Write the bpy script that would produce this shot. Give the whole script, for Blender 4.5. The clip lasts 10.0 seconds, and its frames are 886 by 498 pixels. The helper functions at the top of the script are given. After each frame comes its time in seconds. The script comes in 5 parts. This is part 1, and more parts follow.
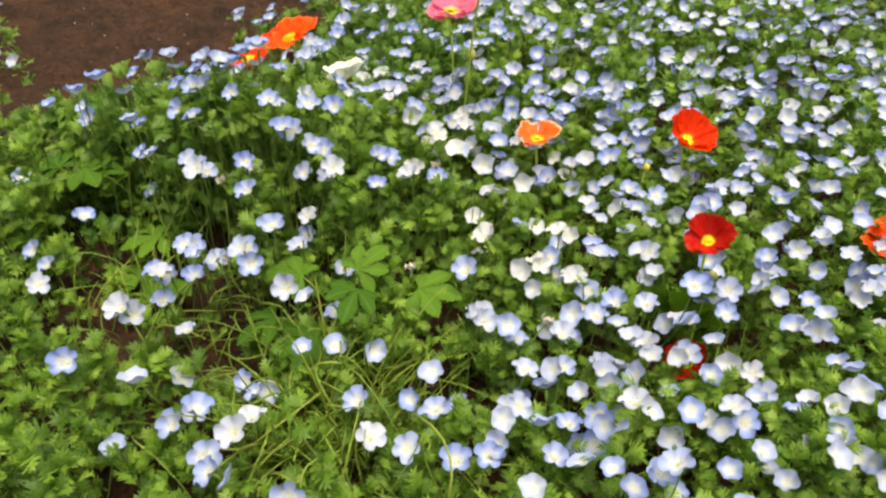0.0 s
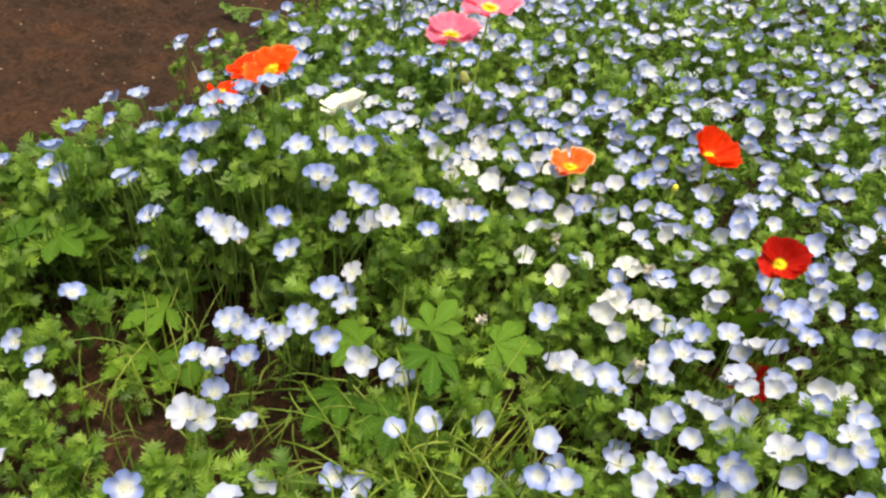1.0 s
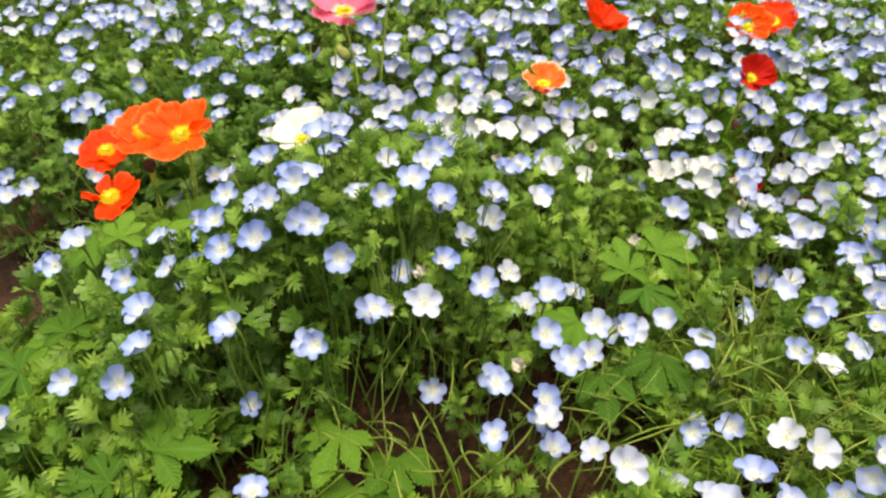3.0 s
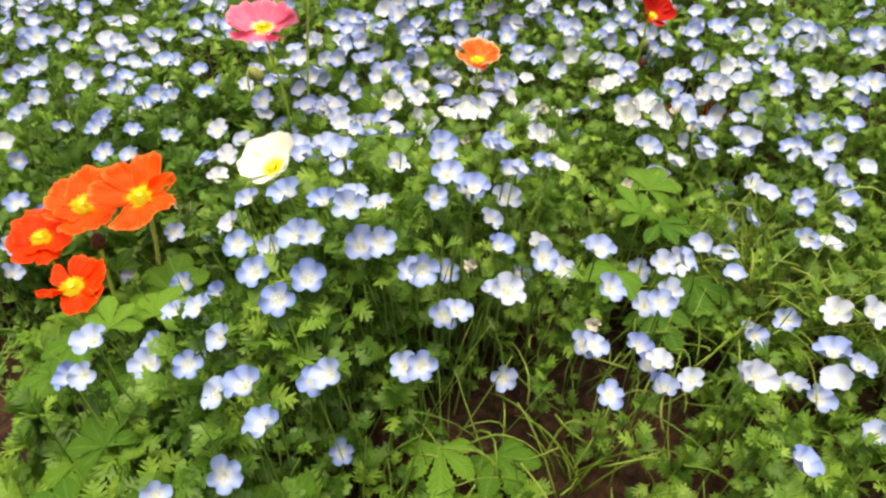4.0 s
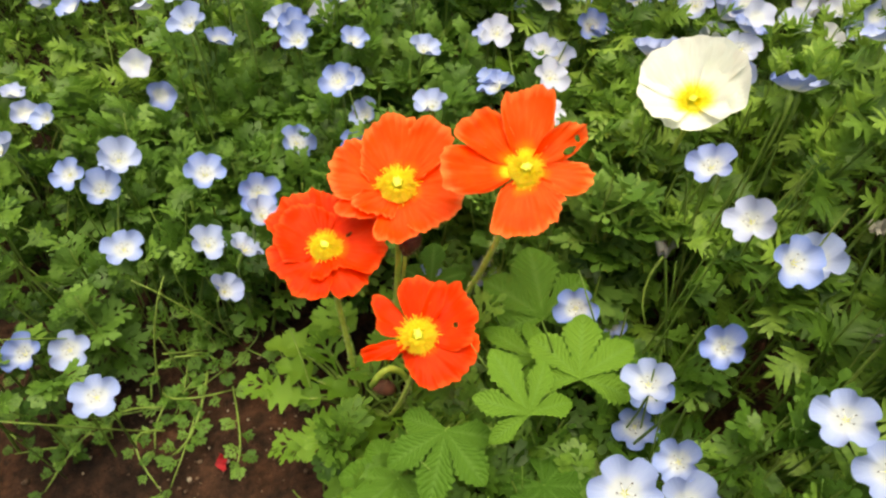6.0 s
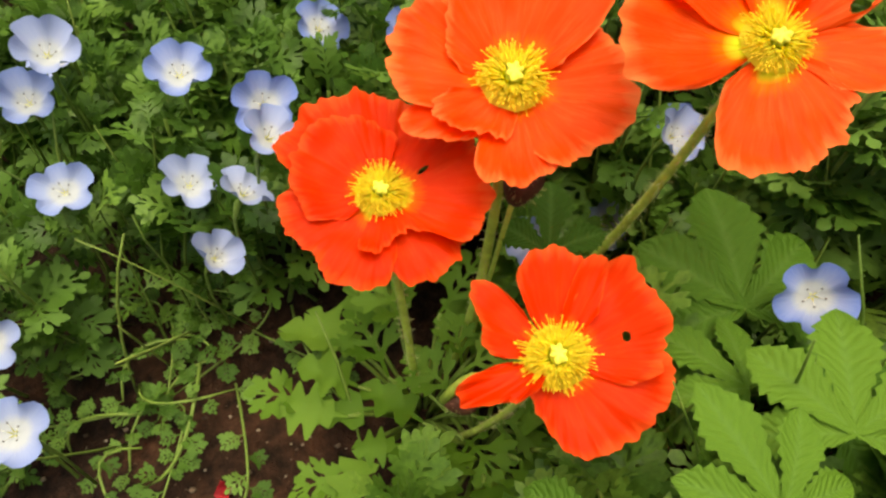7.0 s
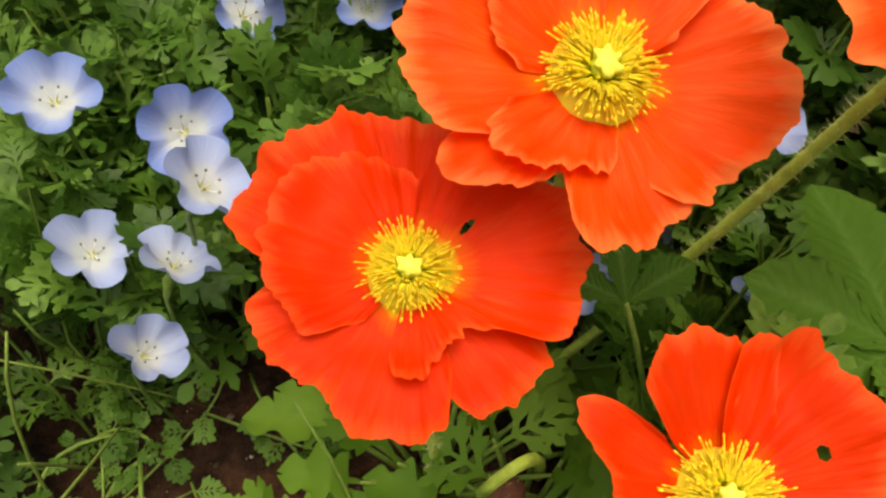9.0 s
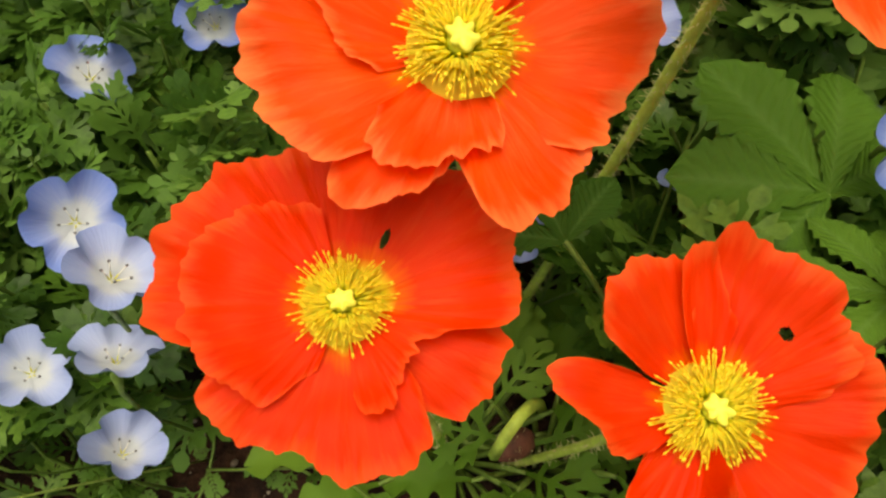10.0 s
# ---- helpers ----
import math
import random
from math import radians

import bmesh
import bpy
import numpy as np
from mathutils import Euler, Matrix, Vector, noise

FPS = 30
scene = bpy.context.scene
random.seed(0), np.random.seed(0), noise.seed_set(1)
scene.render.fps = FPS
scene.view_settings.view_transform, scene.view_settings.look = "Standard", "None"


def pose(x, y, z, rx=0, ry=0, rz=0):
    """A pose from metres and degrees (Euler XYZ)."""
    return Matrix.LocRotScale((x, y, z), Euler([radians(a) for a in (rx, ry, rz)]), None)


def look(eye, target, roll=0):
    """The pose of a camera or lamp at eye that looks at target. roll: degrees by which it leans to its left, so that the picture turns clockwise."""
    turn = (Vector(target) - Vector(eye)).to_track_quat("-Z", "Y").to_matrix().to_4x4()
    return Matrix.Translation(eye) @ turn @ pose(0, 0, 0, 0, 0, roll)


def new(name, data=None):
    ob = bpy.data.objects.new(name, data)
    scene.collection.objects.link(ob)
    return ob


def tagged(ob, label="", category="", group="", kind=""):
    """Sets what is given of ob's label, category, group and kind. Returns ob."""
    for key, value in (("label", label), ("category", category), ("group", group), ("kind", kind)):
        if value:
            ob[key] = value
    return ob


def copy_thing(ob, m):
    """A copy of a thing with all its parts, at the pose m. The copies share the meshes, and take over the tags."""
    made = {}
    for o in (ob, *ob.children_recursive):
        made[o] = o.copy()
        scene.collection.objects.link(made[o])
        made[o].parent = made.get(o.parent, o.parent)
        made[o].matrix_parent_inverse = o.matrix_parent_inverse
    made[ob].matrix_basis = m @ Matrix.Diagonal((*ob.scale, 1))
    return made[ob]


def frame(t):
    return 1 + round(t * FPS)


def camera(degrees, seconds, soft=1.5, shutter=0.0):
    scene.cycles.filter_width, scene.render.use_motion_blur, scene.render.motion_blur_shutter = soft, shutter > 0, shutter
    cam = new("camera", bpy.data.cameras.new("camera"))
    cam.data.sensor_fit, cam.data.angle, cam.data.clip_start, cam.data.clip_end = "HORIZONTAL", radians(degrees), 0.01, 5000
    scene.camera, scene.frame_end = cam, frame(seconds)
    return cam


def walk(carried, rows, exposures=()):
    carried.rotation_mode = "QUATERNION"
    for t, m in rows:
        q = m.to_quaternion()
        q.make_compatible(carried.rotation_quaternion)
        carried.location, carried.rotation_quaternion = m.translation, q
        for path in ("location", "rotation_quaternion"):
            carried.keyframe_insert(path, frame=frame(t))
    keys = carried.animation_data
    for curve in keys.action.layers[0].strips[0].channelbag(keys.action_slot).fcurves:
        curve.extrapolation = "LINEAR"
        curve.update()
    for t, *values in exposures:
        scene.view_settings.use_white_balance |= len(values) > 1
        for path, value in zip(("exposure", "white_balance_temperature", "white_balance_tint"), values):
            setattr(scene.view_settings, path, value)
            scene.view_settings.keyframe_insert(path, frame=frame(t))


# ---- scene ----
cam = camera(64.77, 10.0, soft=2.4)
PATH = [
    (0, (1.0633, -0.2955, 0.7285), (0.7524, -0.1067, 0.3853), 5.47),
    (0.5, (1.0122, -0.3680, 0.7168), (0.7069, -0.1574, 0.3816), 6.75),
    (1, (0.9021, -0.4065, 0.6997), (0.6315, -0.1485, 0.3678), 8.93),
    (1.5, (0.7905, -0.5281, 0.6879), (0.5624, -0.2401, 0.3488), 3.26),
    (2, (0.6694, -0.5744, 0.6855), (0.4781, -0.2694, 0.3386), 5.75),
    (2.5, (0.5631, -0.5763, 0.6857), (0.4322, -0.2400, 0.3396), 6.25),
    (2.7, (0.5215, -0.5983, 0.6809), (0.4326, -0.2486, 0.3348), 5.78),
    (3.8, (0.3170, -0.5768, 0.6593), (0.3713, -0.2183, 0.3150), 2.83),
    (4, (0.2718, -0.5822, 0.6563), (0.3574, -0.2286, 0.3132), 2.81),
    (4.5, (0.1719, -0.5471, 0.6713), (0.3010, -0.2019, 0.3334), 3.05),
    (5, (0.1201, -0.4308, 0.6315), (0.2403, -0.0892, 0.2868), -0.38),
    (5.5, (0.0321, -0.3442, 0.5808), (0.1481, -0.0253, 0.2137), 3.31),
    (6, (-0.0227, -0.2497, 0.4926), (0.0859, 0.0345, 0.0958), 4.93),
    (6.2, (-0.0257, -0.2197, 0.4510), (0.0789, 0.0473, 0.0413), 5.69),
    (7.3, (-0.0254, -0.1147, 0.3366), (0.0630, 0.1261, -0.0926), 3.54),
    (7.5, (-0.0231, -0.1054, 0.3271), (0.0703, 0.1272, -0.1055), 3.88),
    (8, (-0.0177, -0.0765, 0.3191), (0.0864, 0.1514, -0.1136), 4.45),
    (8.5, (-0.0212, -0.0667, 0.3001), (0.0974, 0.1526, -0.1333), 6.70),
    (9, (-0.0304, -0.0609, 0.2988), (0.1029, 0.1487, -0.1351), 7.61),
    (9.5, (-0.0230, -0.0548, 0.3126), (0.1062, 0.1296, -0.1338), -1.66),
    (10, (-0.0182, -0.0534, 0.3019), (0.1224, 0.1072, -0.1502), -4.35),
]
walk(cam, [(t, look(eye, target, roll)) for t, eye, target, roll in PATH], exposures=[(0.0, 0.82, 7900, -2), (2.0, 0.93, 7900, -2), (4.0, 0.99, 7900, -2), (5.5, 0.92, 7900, -2), (7.3, 0.58, 7800, 0), (8.0, 0.56, 7800, 0), (10.0, 0.38, 7800, 0)])

# ---- world and light: a bright overcast noon ----
world = bpy.data.worlds.new("sky")
scene.world = world
world.use_nodes = True
wn = world.node_tree.nodes
wl = world.node_tree.links
sky = wn.new("ShaderNodeTexSky")
sky.sky_type = "NISHITA"
sky.sun_disc = False
sky.sun_elevation = radians(85)
sky.sun_rotation = radians(10)
sky.air_density, sky.dust_density, sky.ozone_density = 0.8, 7.0, 1.0
back = wn["Background"]
back.inputs["Strength"].default_value = 0.135
wl.new(sky.outputs["Color"], back.inputs["Color"])
sun = new("sun", bpy.data.lights.new("sun", "SUN"))
sun.data.energy, sun.data.angle, sun.data.color = 2.4, radians(60), (1.0, 0.95, 0.87)
sun.matrix_world = look((0.0, 0.06, 1.0), (0, 0, 0))


# ---- materials ----
def material(name):
    m = bpy.data.materials.new(name)
    m.use_nodes = True
    nt = m.node_tree
    nt.nodes.clear()
    return m, nt, nt.nodes, nt.links


def ramp(nt, fac, stops):
    r = nt.nodes.new("ShaderNodeValToRGB")
    els = r.color_ramp.elements
    while len(els) < len(stops):
        els.new(0.5)
    for e, (p, c) in zip(els, stops):
        e.position, e.color = p, (*c, 1)
    nt.links.new(fac, r.inputs["Fac"])
    return r.outputs["Color"]


def mix_rgb(nt, fac, a, b, mode="MIX"):
    n = nt.nodes.new("ShaderNodeMix")
    n.data_type, n.blend_type = "RGBA", mode
    for sock, v in ((n.inputs["Factor"], fac), (n.inputs["A"], a), (n.inputs["B"], b)):
        if isinstance(v, (int, float)):
            sock.default_value = v
        elif isinstance(v, tuple):
            sock.default_value = (*v, 1)
        else:
            nt.links.new(v, sock)
    return n.outputs["Result"]


def noise_tex(nt, scale, detail=3.0, coord=None, rough=0.6):
    n = nt.nodes.new("ShaderNodeTexNoise")
    n.inputs["Scale"].default_value, n.inputs["Detail"].default_value = scale, detail
    n.inputs["Roughness"].default_value = rough
    if coord is not None:
        nt.links.new(coord, n.inputs["Vector"])
    return n.outputs["Fac"]


def math_node(nt, op, a, b=0.0, clamp=False):
    n = nt.nodes.new("ShaderNodeMath")
    n.operation, n.use_clamp = op, clamp
    for sock, v in zip(n.inputs, (a, b)):
        if isinstance(v, (int, float)):
            sock.default_value = v
        else:
            nt.links.new(v, sock)
    return n.outputs[0]


def bump(nt, height, strength, distance):
    b = nt.nodes.new("ShaderNodeBump")
    b.inputs["Strength"].default_value, b.inputs["Distance"].default_value = strength, distance
    nt.links.new(height, b.inputs["Height"])
    return b.outputs["Normal"]


def leafy(nt, colour, translucent, rough=0.5, spec=0.4, normal=None, glow=None):
    """A thin living surface: a principled sheet that also lets light through."""
    p = nt.nodes.new("ShaderNodeBsdfPrincipled")
    t = nt.nodes.new("ShaderNodeBsdfTranslucent")
    s = nt.nodes.new("ShaderNodeMixShader")
    o = nt.nodes.new("ShaderNodeOutputMaterial")
    p.inputs["Roughness"].default_value = rough
    p.inputs["Specular IOR Level"].default_value = spec
    s.inputs["Fac"].default_value = translucent
    nt.links.new(colour, p.inputs["Base Color"])
    nt.links.new(glow if glow is not None else colour, t.inputs["Color"])
    if normal is not None:
        nt.links.new(normal, p.inputs["Normal"])
        nt.links.new(normal, t.inputs["Normal"])
    nt.links.new(p.outputs[0], s.inputs[1])
    nt.links.new(t.outputs[0], s.inputs[2])
    nt.links.new(s.outputs[0], o.inputs["Surface"])


def uv_of(nt):
    n = nt.nodes.new("ShaderNodeUVMap")
    n.uv_map = "UVMap"
    sep = nt.nodes.new("ShaderNodeSeparateXYZ")
    nt.links.new(n.outputs["UV"], sep.inputs[0])
    return n.outputs["UV"], sep.outputs["X"], sep.outputs["Y"]


def place_of(nt):
    return nt.nodes.new("ShaderNodeTexCoord").outputs["Object"]


def soil_material():
    m, nt, n, l = material("damp_brown_soil")
    c = place_of(nt)
    big, fine, grit = noise_tex(nt, 9, 4, c), noise_tex(nt, 120, 5, c), noise_tex(nt, 420, 2, c)
    col = ramp(nt, fine, [(0.3, (0.011, 0.007, 0.005)), (0.55, (0.045, 0.023, 0.014)), (0.8, (0.088, 0.046, 0.029))])
    tone = ramp(nt, big, [(0.34, (0.5, 0.49, 0.5)), (0.52, (0.86, 0.8, 0.76)), (0.72, (1.25, 1.06, 0.92))])
    col = mix_rgb(nt, 1.0, col, tone, "MULTIPLY")
    blot = noise_tex(nt, 34, 3, c)
    col = mix_rgb(nt, 1.0, col, ramp(nt, blot, [(0.36, (0.6, 0.58, 0.57)), (0.5, (1.0, 0.97, 0.95)), (0.7, (1.22, 1.12, 1.02))]), "MULTIPLY")
    col = mix_rgb(nt, ramp(nt, grit, [(0.7, (0, 0, 0)), (0.78, (1, 1, 1))]), col, (0.13, 0.08, 0.05))
    p = n.new("ShaderNodeBsdfPrincipled")
    o = n.new("ShaderNodeOutputMaterial")
    p.inputs["Roughness"].default_value = 0.9
    p.inputs["Specular IOR Level"].default_value = 0.15
    l.new(col, p.inputs["Base Color"])
    h = math_node(nt, "ADD", math_node(nt, "MULTIPLY", fine, 1.0), math_node(nt, "MULTIPLY", grit, 0.4))
    l.new(bump(nt, h, 0.9, 0.006), p.inputs["Normal"])
    l.new(p.outputs[0], o.inputs["Surface"])
    return m


def green_material(name, dark, mid, light, translucent=0.3, joined=True, rough=0.42, vein=False, grain=350, spec=0.28):
    m, nt, n, l = material(name)
    if joined:
        rnd = n.new("ShaderNodeNewGeometry").outputs["Random Per Island"]
    else:
        rnd = n.new("ShaderNodeObjectInfo").outputs["Random"]
    uv, u, v = uv_of(nt)
    col = ramp(nt, rnd, [(0.0, dark), (0.5, mid), (1.0, light)])
    fine = noise_tex(nt, grain, 3, place_of(nt))
    col = mix_rgb(nt, 1.0, col, ramp(nt, fine, [(0.3, (0.72, 0.75, 0.7)), (0.7, (1.2, 1.18, 1.15))]), "MULTIPLY")
    h = fine
    if vein:
        w = n.new("ShaderNodeTexWave")
        w.wave_type, w.bands_direction = "BANDS", "Y"
        w.inputs["Scale"].default_value, w.inputs["Distortion"].default_value = 3.4, 0.8
        l.new(uv, w.inputs["Vector"])
        rib = math_node(nt, "SUBTRACT", 1.0, math_node(nt, "MULTIPLY", math_node(nt, "ABSOLUTE", u), 9.0), True)
        col = mix_rgb(nt, math_node(nt, "MULTIPLY", rib, 0.3), col, (0.15, 0.27, 0.06))
        col = mix_rgb(nt, math_node(nt, "MULTIPLY", w.outputs["Fac"], 0.05), col, (0.04, 0.11, 0.012))
        h = math_node(nt, "ADD", w.outputs["Fac"], math_node(nt, "MULTIPLY", fine, 0.3))
    leafy(nt, col, translucent, rough, spec, bump(nt, h, 0.35 if vein else 0.3, 0.0015))
    return m


def petal_material(name, inner, body, edge, translucent=0.38, crease=0.17, reach=1.0, vary=1.0):
    """Tissue-thin poppy petal; UV x is across, y from the heart to the rim."""
    m, nt, n, l = material(name)
    uv, u, v = uv_of(nt)
    mp = n.new("ShaderNodeMapping")
    mp.inputs["Scale"].default_value = (9.0, 0.9, 1)
    l.new(uv, mp.inputs["Vector"])
    streak = noise_tex(nt, 3.0, 4, mp.outputs["Vector"])
    blot = noise_tex(nt, 42, 3, place_of(nt))
    wob = math_node(nt, "ADD", v, math_node(nt, "MULTIPLY", math_node(nt, "SUBTRACT", streak, 0.5), 0.22))
    # paler streaks painted into the colour, for light shining through and sheen
    lit = ramp(nt, streak, [(0.5, (0, 0, 0)), (0.8, (0.4, 0.4, 0.4))])
    claw = ramp(nt, v, [(0.2, (1, 1, 1)), (0.31, (0, 0, 0))])
    col = ramp(nt, wob, [(0.26 * reach, inner), (0.42 * reach, body), (0.88, body), (1.0, edge)])
    col = mix_rgb(nt, lit, col, edge)
    col = mix_rgb(nt, claw, col, (0.88, 0.84, 0.05))
    col = mix_rgb(nt, 1.0, col, ramp(nt, blot, [(0.3, (1 - 0.1 * vary, 1 - 0.28 * vary, 1 - 0.3 * vary)), (0.74, (1 + 0.06 * vary, 1 + 0.75 * vary, 1 + 0.8 * vary))]), "MULTIPLY")
    h = math_node(nt, "ADD", streak, math_node(nt, "MULTIPLY", blot, 0.6))
    leafy(nt, col, translucent, 0.5, 0.1, bump(nt, h, crease, 0.004))
    return m


def corolla_material(name, rims, heart_white):
    """Sky-blue rim, white heart, faint veins; UV x is the distance from the heart, y the angle."""
    m, nt, n, l = material(name)
    uv, u, v = uv_of(nt)
    rnd = n.new("ShaderNodeNewGeometry").outputs["Random Per Island"]
    ob = n.new("ShaderNodeObjectInfo").outputs["Random"]
    rnd = math_node(nt, "FRACT", math_node(nt, "ADD", rnd, ob))
    vein = n.new("ShaderNodeTexNoise")
    vein.inputs["Scale"].default_value, vein.inputs["Detail"].default_value = 1.0, 2
    mp = n.new("ShaderNodeMapping")
    mp.inputs["Scale"].default_value = (2.0, 90.0, 1)
    l.new(uv, mp.inputs["Vector"])
    l.new(mp.outputs["Vector"], vein.inputs["Vector"])
    rim = ramp(nt, rnd, rims)
    pale = mix_rgb(nt, 0.42, rim, (0.5, 0.53, 0.66))
    w = math_node(nt, "ADD", u, math_node(nt, "MULTIPLY", math_node(nt, "SUBTRACT", vein.outputs["Fac"], 0.5), 0.25))
    a = ramp(nt, w, [(0.36, (0, 0, 0)), (0.56, (1, 1, 1))])
    b = ramp(nt, w, [(0.52, (0, 0, 0)), (0.94, (1, 1, 1))])
    col = mix_rgb(nt, a, heart_white, pale)
    col = mix_rgb(nt, b, col, rim)
    heart = ramp(nt, u, [(0.05, (1, 1, 1)), (0.13, (0, 0, 0))])
    col = mix_rgb(nt, heart, col, (0.56, 0.58, 0.5))
    leafy(nt, col, 0.22, 0.55, 0.2, bump(nt, vein.outputs["Fac"], 0.25, 0.0008))
    return m


def plain_material(name, colour, var=0.25, rough=0.55, scale=300, translucent=0.0):
    m, nt, n, l = material(name)
    f = noise_tex(nt, scale, 3, place_of(nt))
    lo, hi = tuple(c * (1 - var) for c in colour), tuple(min(1, c * (1 + var)) for c in colour)
    col = ramp(nt, f, [(0.3, lo), (0.7, hi)])
    leafy(nt, col, translucent, rough, 0.3, bump(nt, f, 0.3, 0.001))
    return m


def filament_material():
    """Greenish yellow at the base, golden at the tip; UV y runs along the filament."""
    m, nt, n, l = material("stamen_yellow")
    uv, u, v = uv_of(nt)
    rnd = n.new("ShaderNodeNewGeometry").outputs["Random Per Island"]
    col = ramp(nt, v, [(0.0, (0.84, 0.88, 0.07)), (0.45, (0.95, 0.9, 0.08)), (1.0, (0.97, 0.74, 0.05))])
    col = mix_rgb(nt, 1.0, col, ramp(nt, rnd, [(0.0, (0.92, 0.9, 0.9)), (1.0, (1.03, 1.05, 1.05))]), "MULTIPLY")
    leafy(nt, col, 0.6, 0.5, 0.2)
    return m


SOIL = soil_material()
FOLIAGE = green_material("nemophila_leaf_green", (0.066, 0.14, 0.018), (0.14, 0.255, 0.034), (0.25, 0.385, 0.06), 0.45)
# darker leaf green by the poppies, with the shade of low leaves painted in
SHADED_FOLIAGE = green_material("nemophila_leaf_shaded_green", (0.042, 0.1, 0.012), (0.085, 0.175, 0.022), (0.165, 0.29, 0.046), 0.42)
SHOOT_LEAF = green_material("nemophila_shoot_green", (0.06, 0.135, 0.016), (0.1, 0.205, 0.028), (0.17, 0.3, 0.055), 0.38, joined=False)
STEMS = green_material("nemophila_stem_green", (0.1, 0.17, 0.03), (0.16, 0.25, 0.045), (0.25, 0.33, 0.075), 0.1)
WEED = green_material("palmate_leaf_green", (0.046, 0.118, 0.01), (0.078, 0.17, 0.016), (0.126, 0.24, 0.025), 0.33, joined=False, vein=True, rough=0.6, spec=0.15)
POPPY_LEAF = green_material("poppy_leaf_green", (0.08, 0.17, 0.015), (0.115, 0.23, 0.022), (0.17, 0.3, 0.036), 0.34, joined=False, spec=0.2)
POPPY_STEM = plain_material("poppy_stem_green", (0.46, 0.58, 0.09), 0.22, 0.55, 200)
HAIR = plain_material("stem_hair_pale", (0.55, 0.55, 0.24), 0.2, 0.5, 200, 0.3)
STRAW = green_material("pale_runner_green", (0.1, 0.16, 0.022), (0.15, 0.22, 0.034), (0.25, 0.29, 0.06), 0.15)
STRAW_BLADE = green_material("yellow_green_blade", (0.11, 0.18, 0.02), (0.17, 0.25, 0.032), (0.28, 0.33, 0.06), 0.2, joined=False)
ORANGE = petal_material("orange_poppy_petal", (0.88, 0.14, 0.004), (0.78, 0.027, 0.003), (0.84, 0.075, 0.014), vary=0.6)
# lit copy of the orange petal: the extra light is in its colour
ORANGE_LIT = petal_material("lit_orange_poppy_petal", (0.92, 0.18, 0.004), (0.9, 0.06, 0.006), (0.94, 0.17, 0.045), vary=0.5)
SCARLET = petal_material("scarlet_poppy_petal", (0.8, 0.1, 0.01), (0.74, 0.03, 0.006), (0.76, 0.05, 0.012))
CRIMSON = petal_material("crimson_poppy_petal", (0.5, 0.03, 0.01), (0.5, 0.011, 0.008), (0.52, 0.02, 0.012))
PINK = petal_material("pink_poppy_petal", (0.85, 0.62, 0.45), (0.84, 0.14, 0.26), (0.86, 0.27, 0.4), vary=0.25)
WHITE = petal_material("cream_white_poppy_petal", (0.85, 0.74, 0.08), (0.77, 0.765, 0.7), (0.78, 0.775, 0.72), 0.35, 0.3, 1.12, vary=0.08)
TWO_TONE = petal_material("orange_and_cream_poppy_petal", (0.86, 0.3, 0.02), (0.84, 0.11, 0.012), (0.88, 0.6, 0.42), vary=0.4)
STAMEN = filament_material()
ANTHER = plain_material("anther_golden_orange", (0.97, 0.7, 0.045), 0.12, 0.6, 700, 0.3)
PISTIL = plain_material("pistil_green_yellow", (0.72, 0.72, 0.06), 0.15, 0.5, 400, 0.3)
STIGMA = plain_material("stigma_bright_yellow", (0.86, 0.8, 0.1), 0.12, 0.5, 500, 0.2)
BUD_GREEN = plain_material("bud_hairy_green", (0.2, 0.22, 0.06), 0.3, 0.7, 250)
BUD_BROWN = plain_material("bud_brown", (0.1, 0.035, 0.02), 0.4, 0.7, 250)
COROLLA = corolla_material("nemophila_petal", [(0.0, (0.17, 0.235, 0.56)), (0.5, (0.265, 0.32, 0.575)), (0.86, (0.35, 0.385, 0.56)), (1.0, (0.42, 0.44, 0.55))], (0.5, 0.52, 0.54))
# bluer, darker copy of the petal; dimmer light is put into its colour
COROLLA_SHADE = corolla_material("nemophila_shade_blue_petal", [(0.0, (0.14, 0.21, 0.54)), (0.5, (0.2, 0.275, 0.57)), (1.0, (0.29, 0.35, 0.58))], (0.47, 0.5, 0.54))
COROLLA_PALE = corolla_material("nemophila_pale_petal", [(0.0, (0.38, 0.41, 0.53)), (0.5, (0.45, 0.465, 0.53)), (1.0, (0.52, 0.52, 0.51))], (0.55, 0.56, 0.55))
DARK_DOT = plain_material("anther_grey", (0.16, 0.15, 0.15), 0.3, 0.6, 500)
PEBBLE = green_material("pebble_tan", (0.05, 0.028, 0.016), (0.12, 0.075, 0.048), (0.38, 0.31, 0.24), 0.0, rough=0.6)
PETAL_OLD = plain_material("withered_petal", (0.42, 0.42, 0.16), 0.35, 0.6, 160, 0.35)
FALLEN_RED = plain_material("fallen_petal_dark_red", (0.28, 0.008, 0.014), 0.35, 0.6, 160, 0.2)

rng = np.random.default_rng(11)


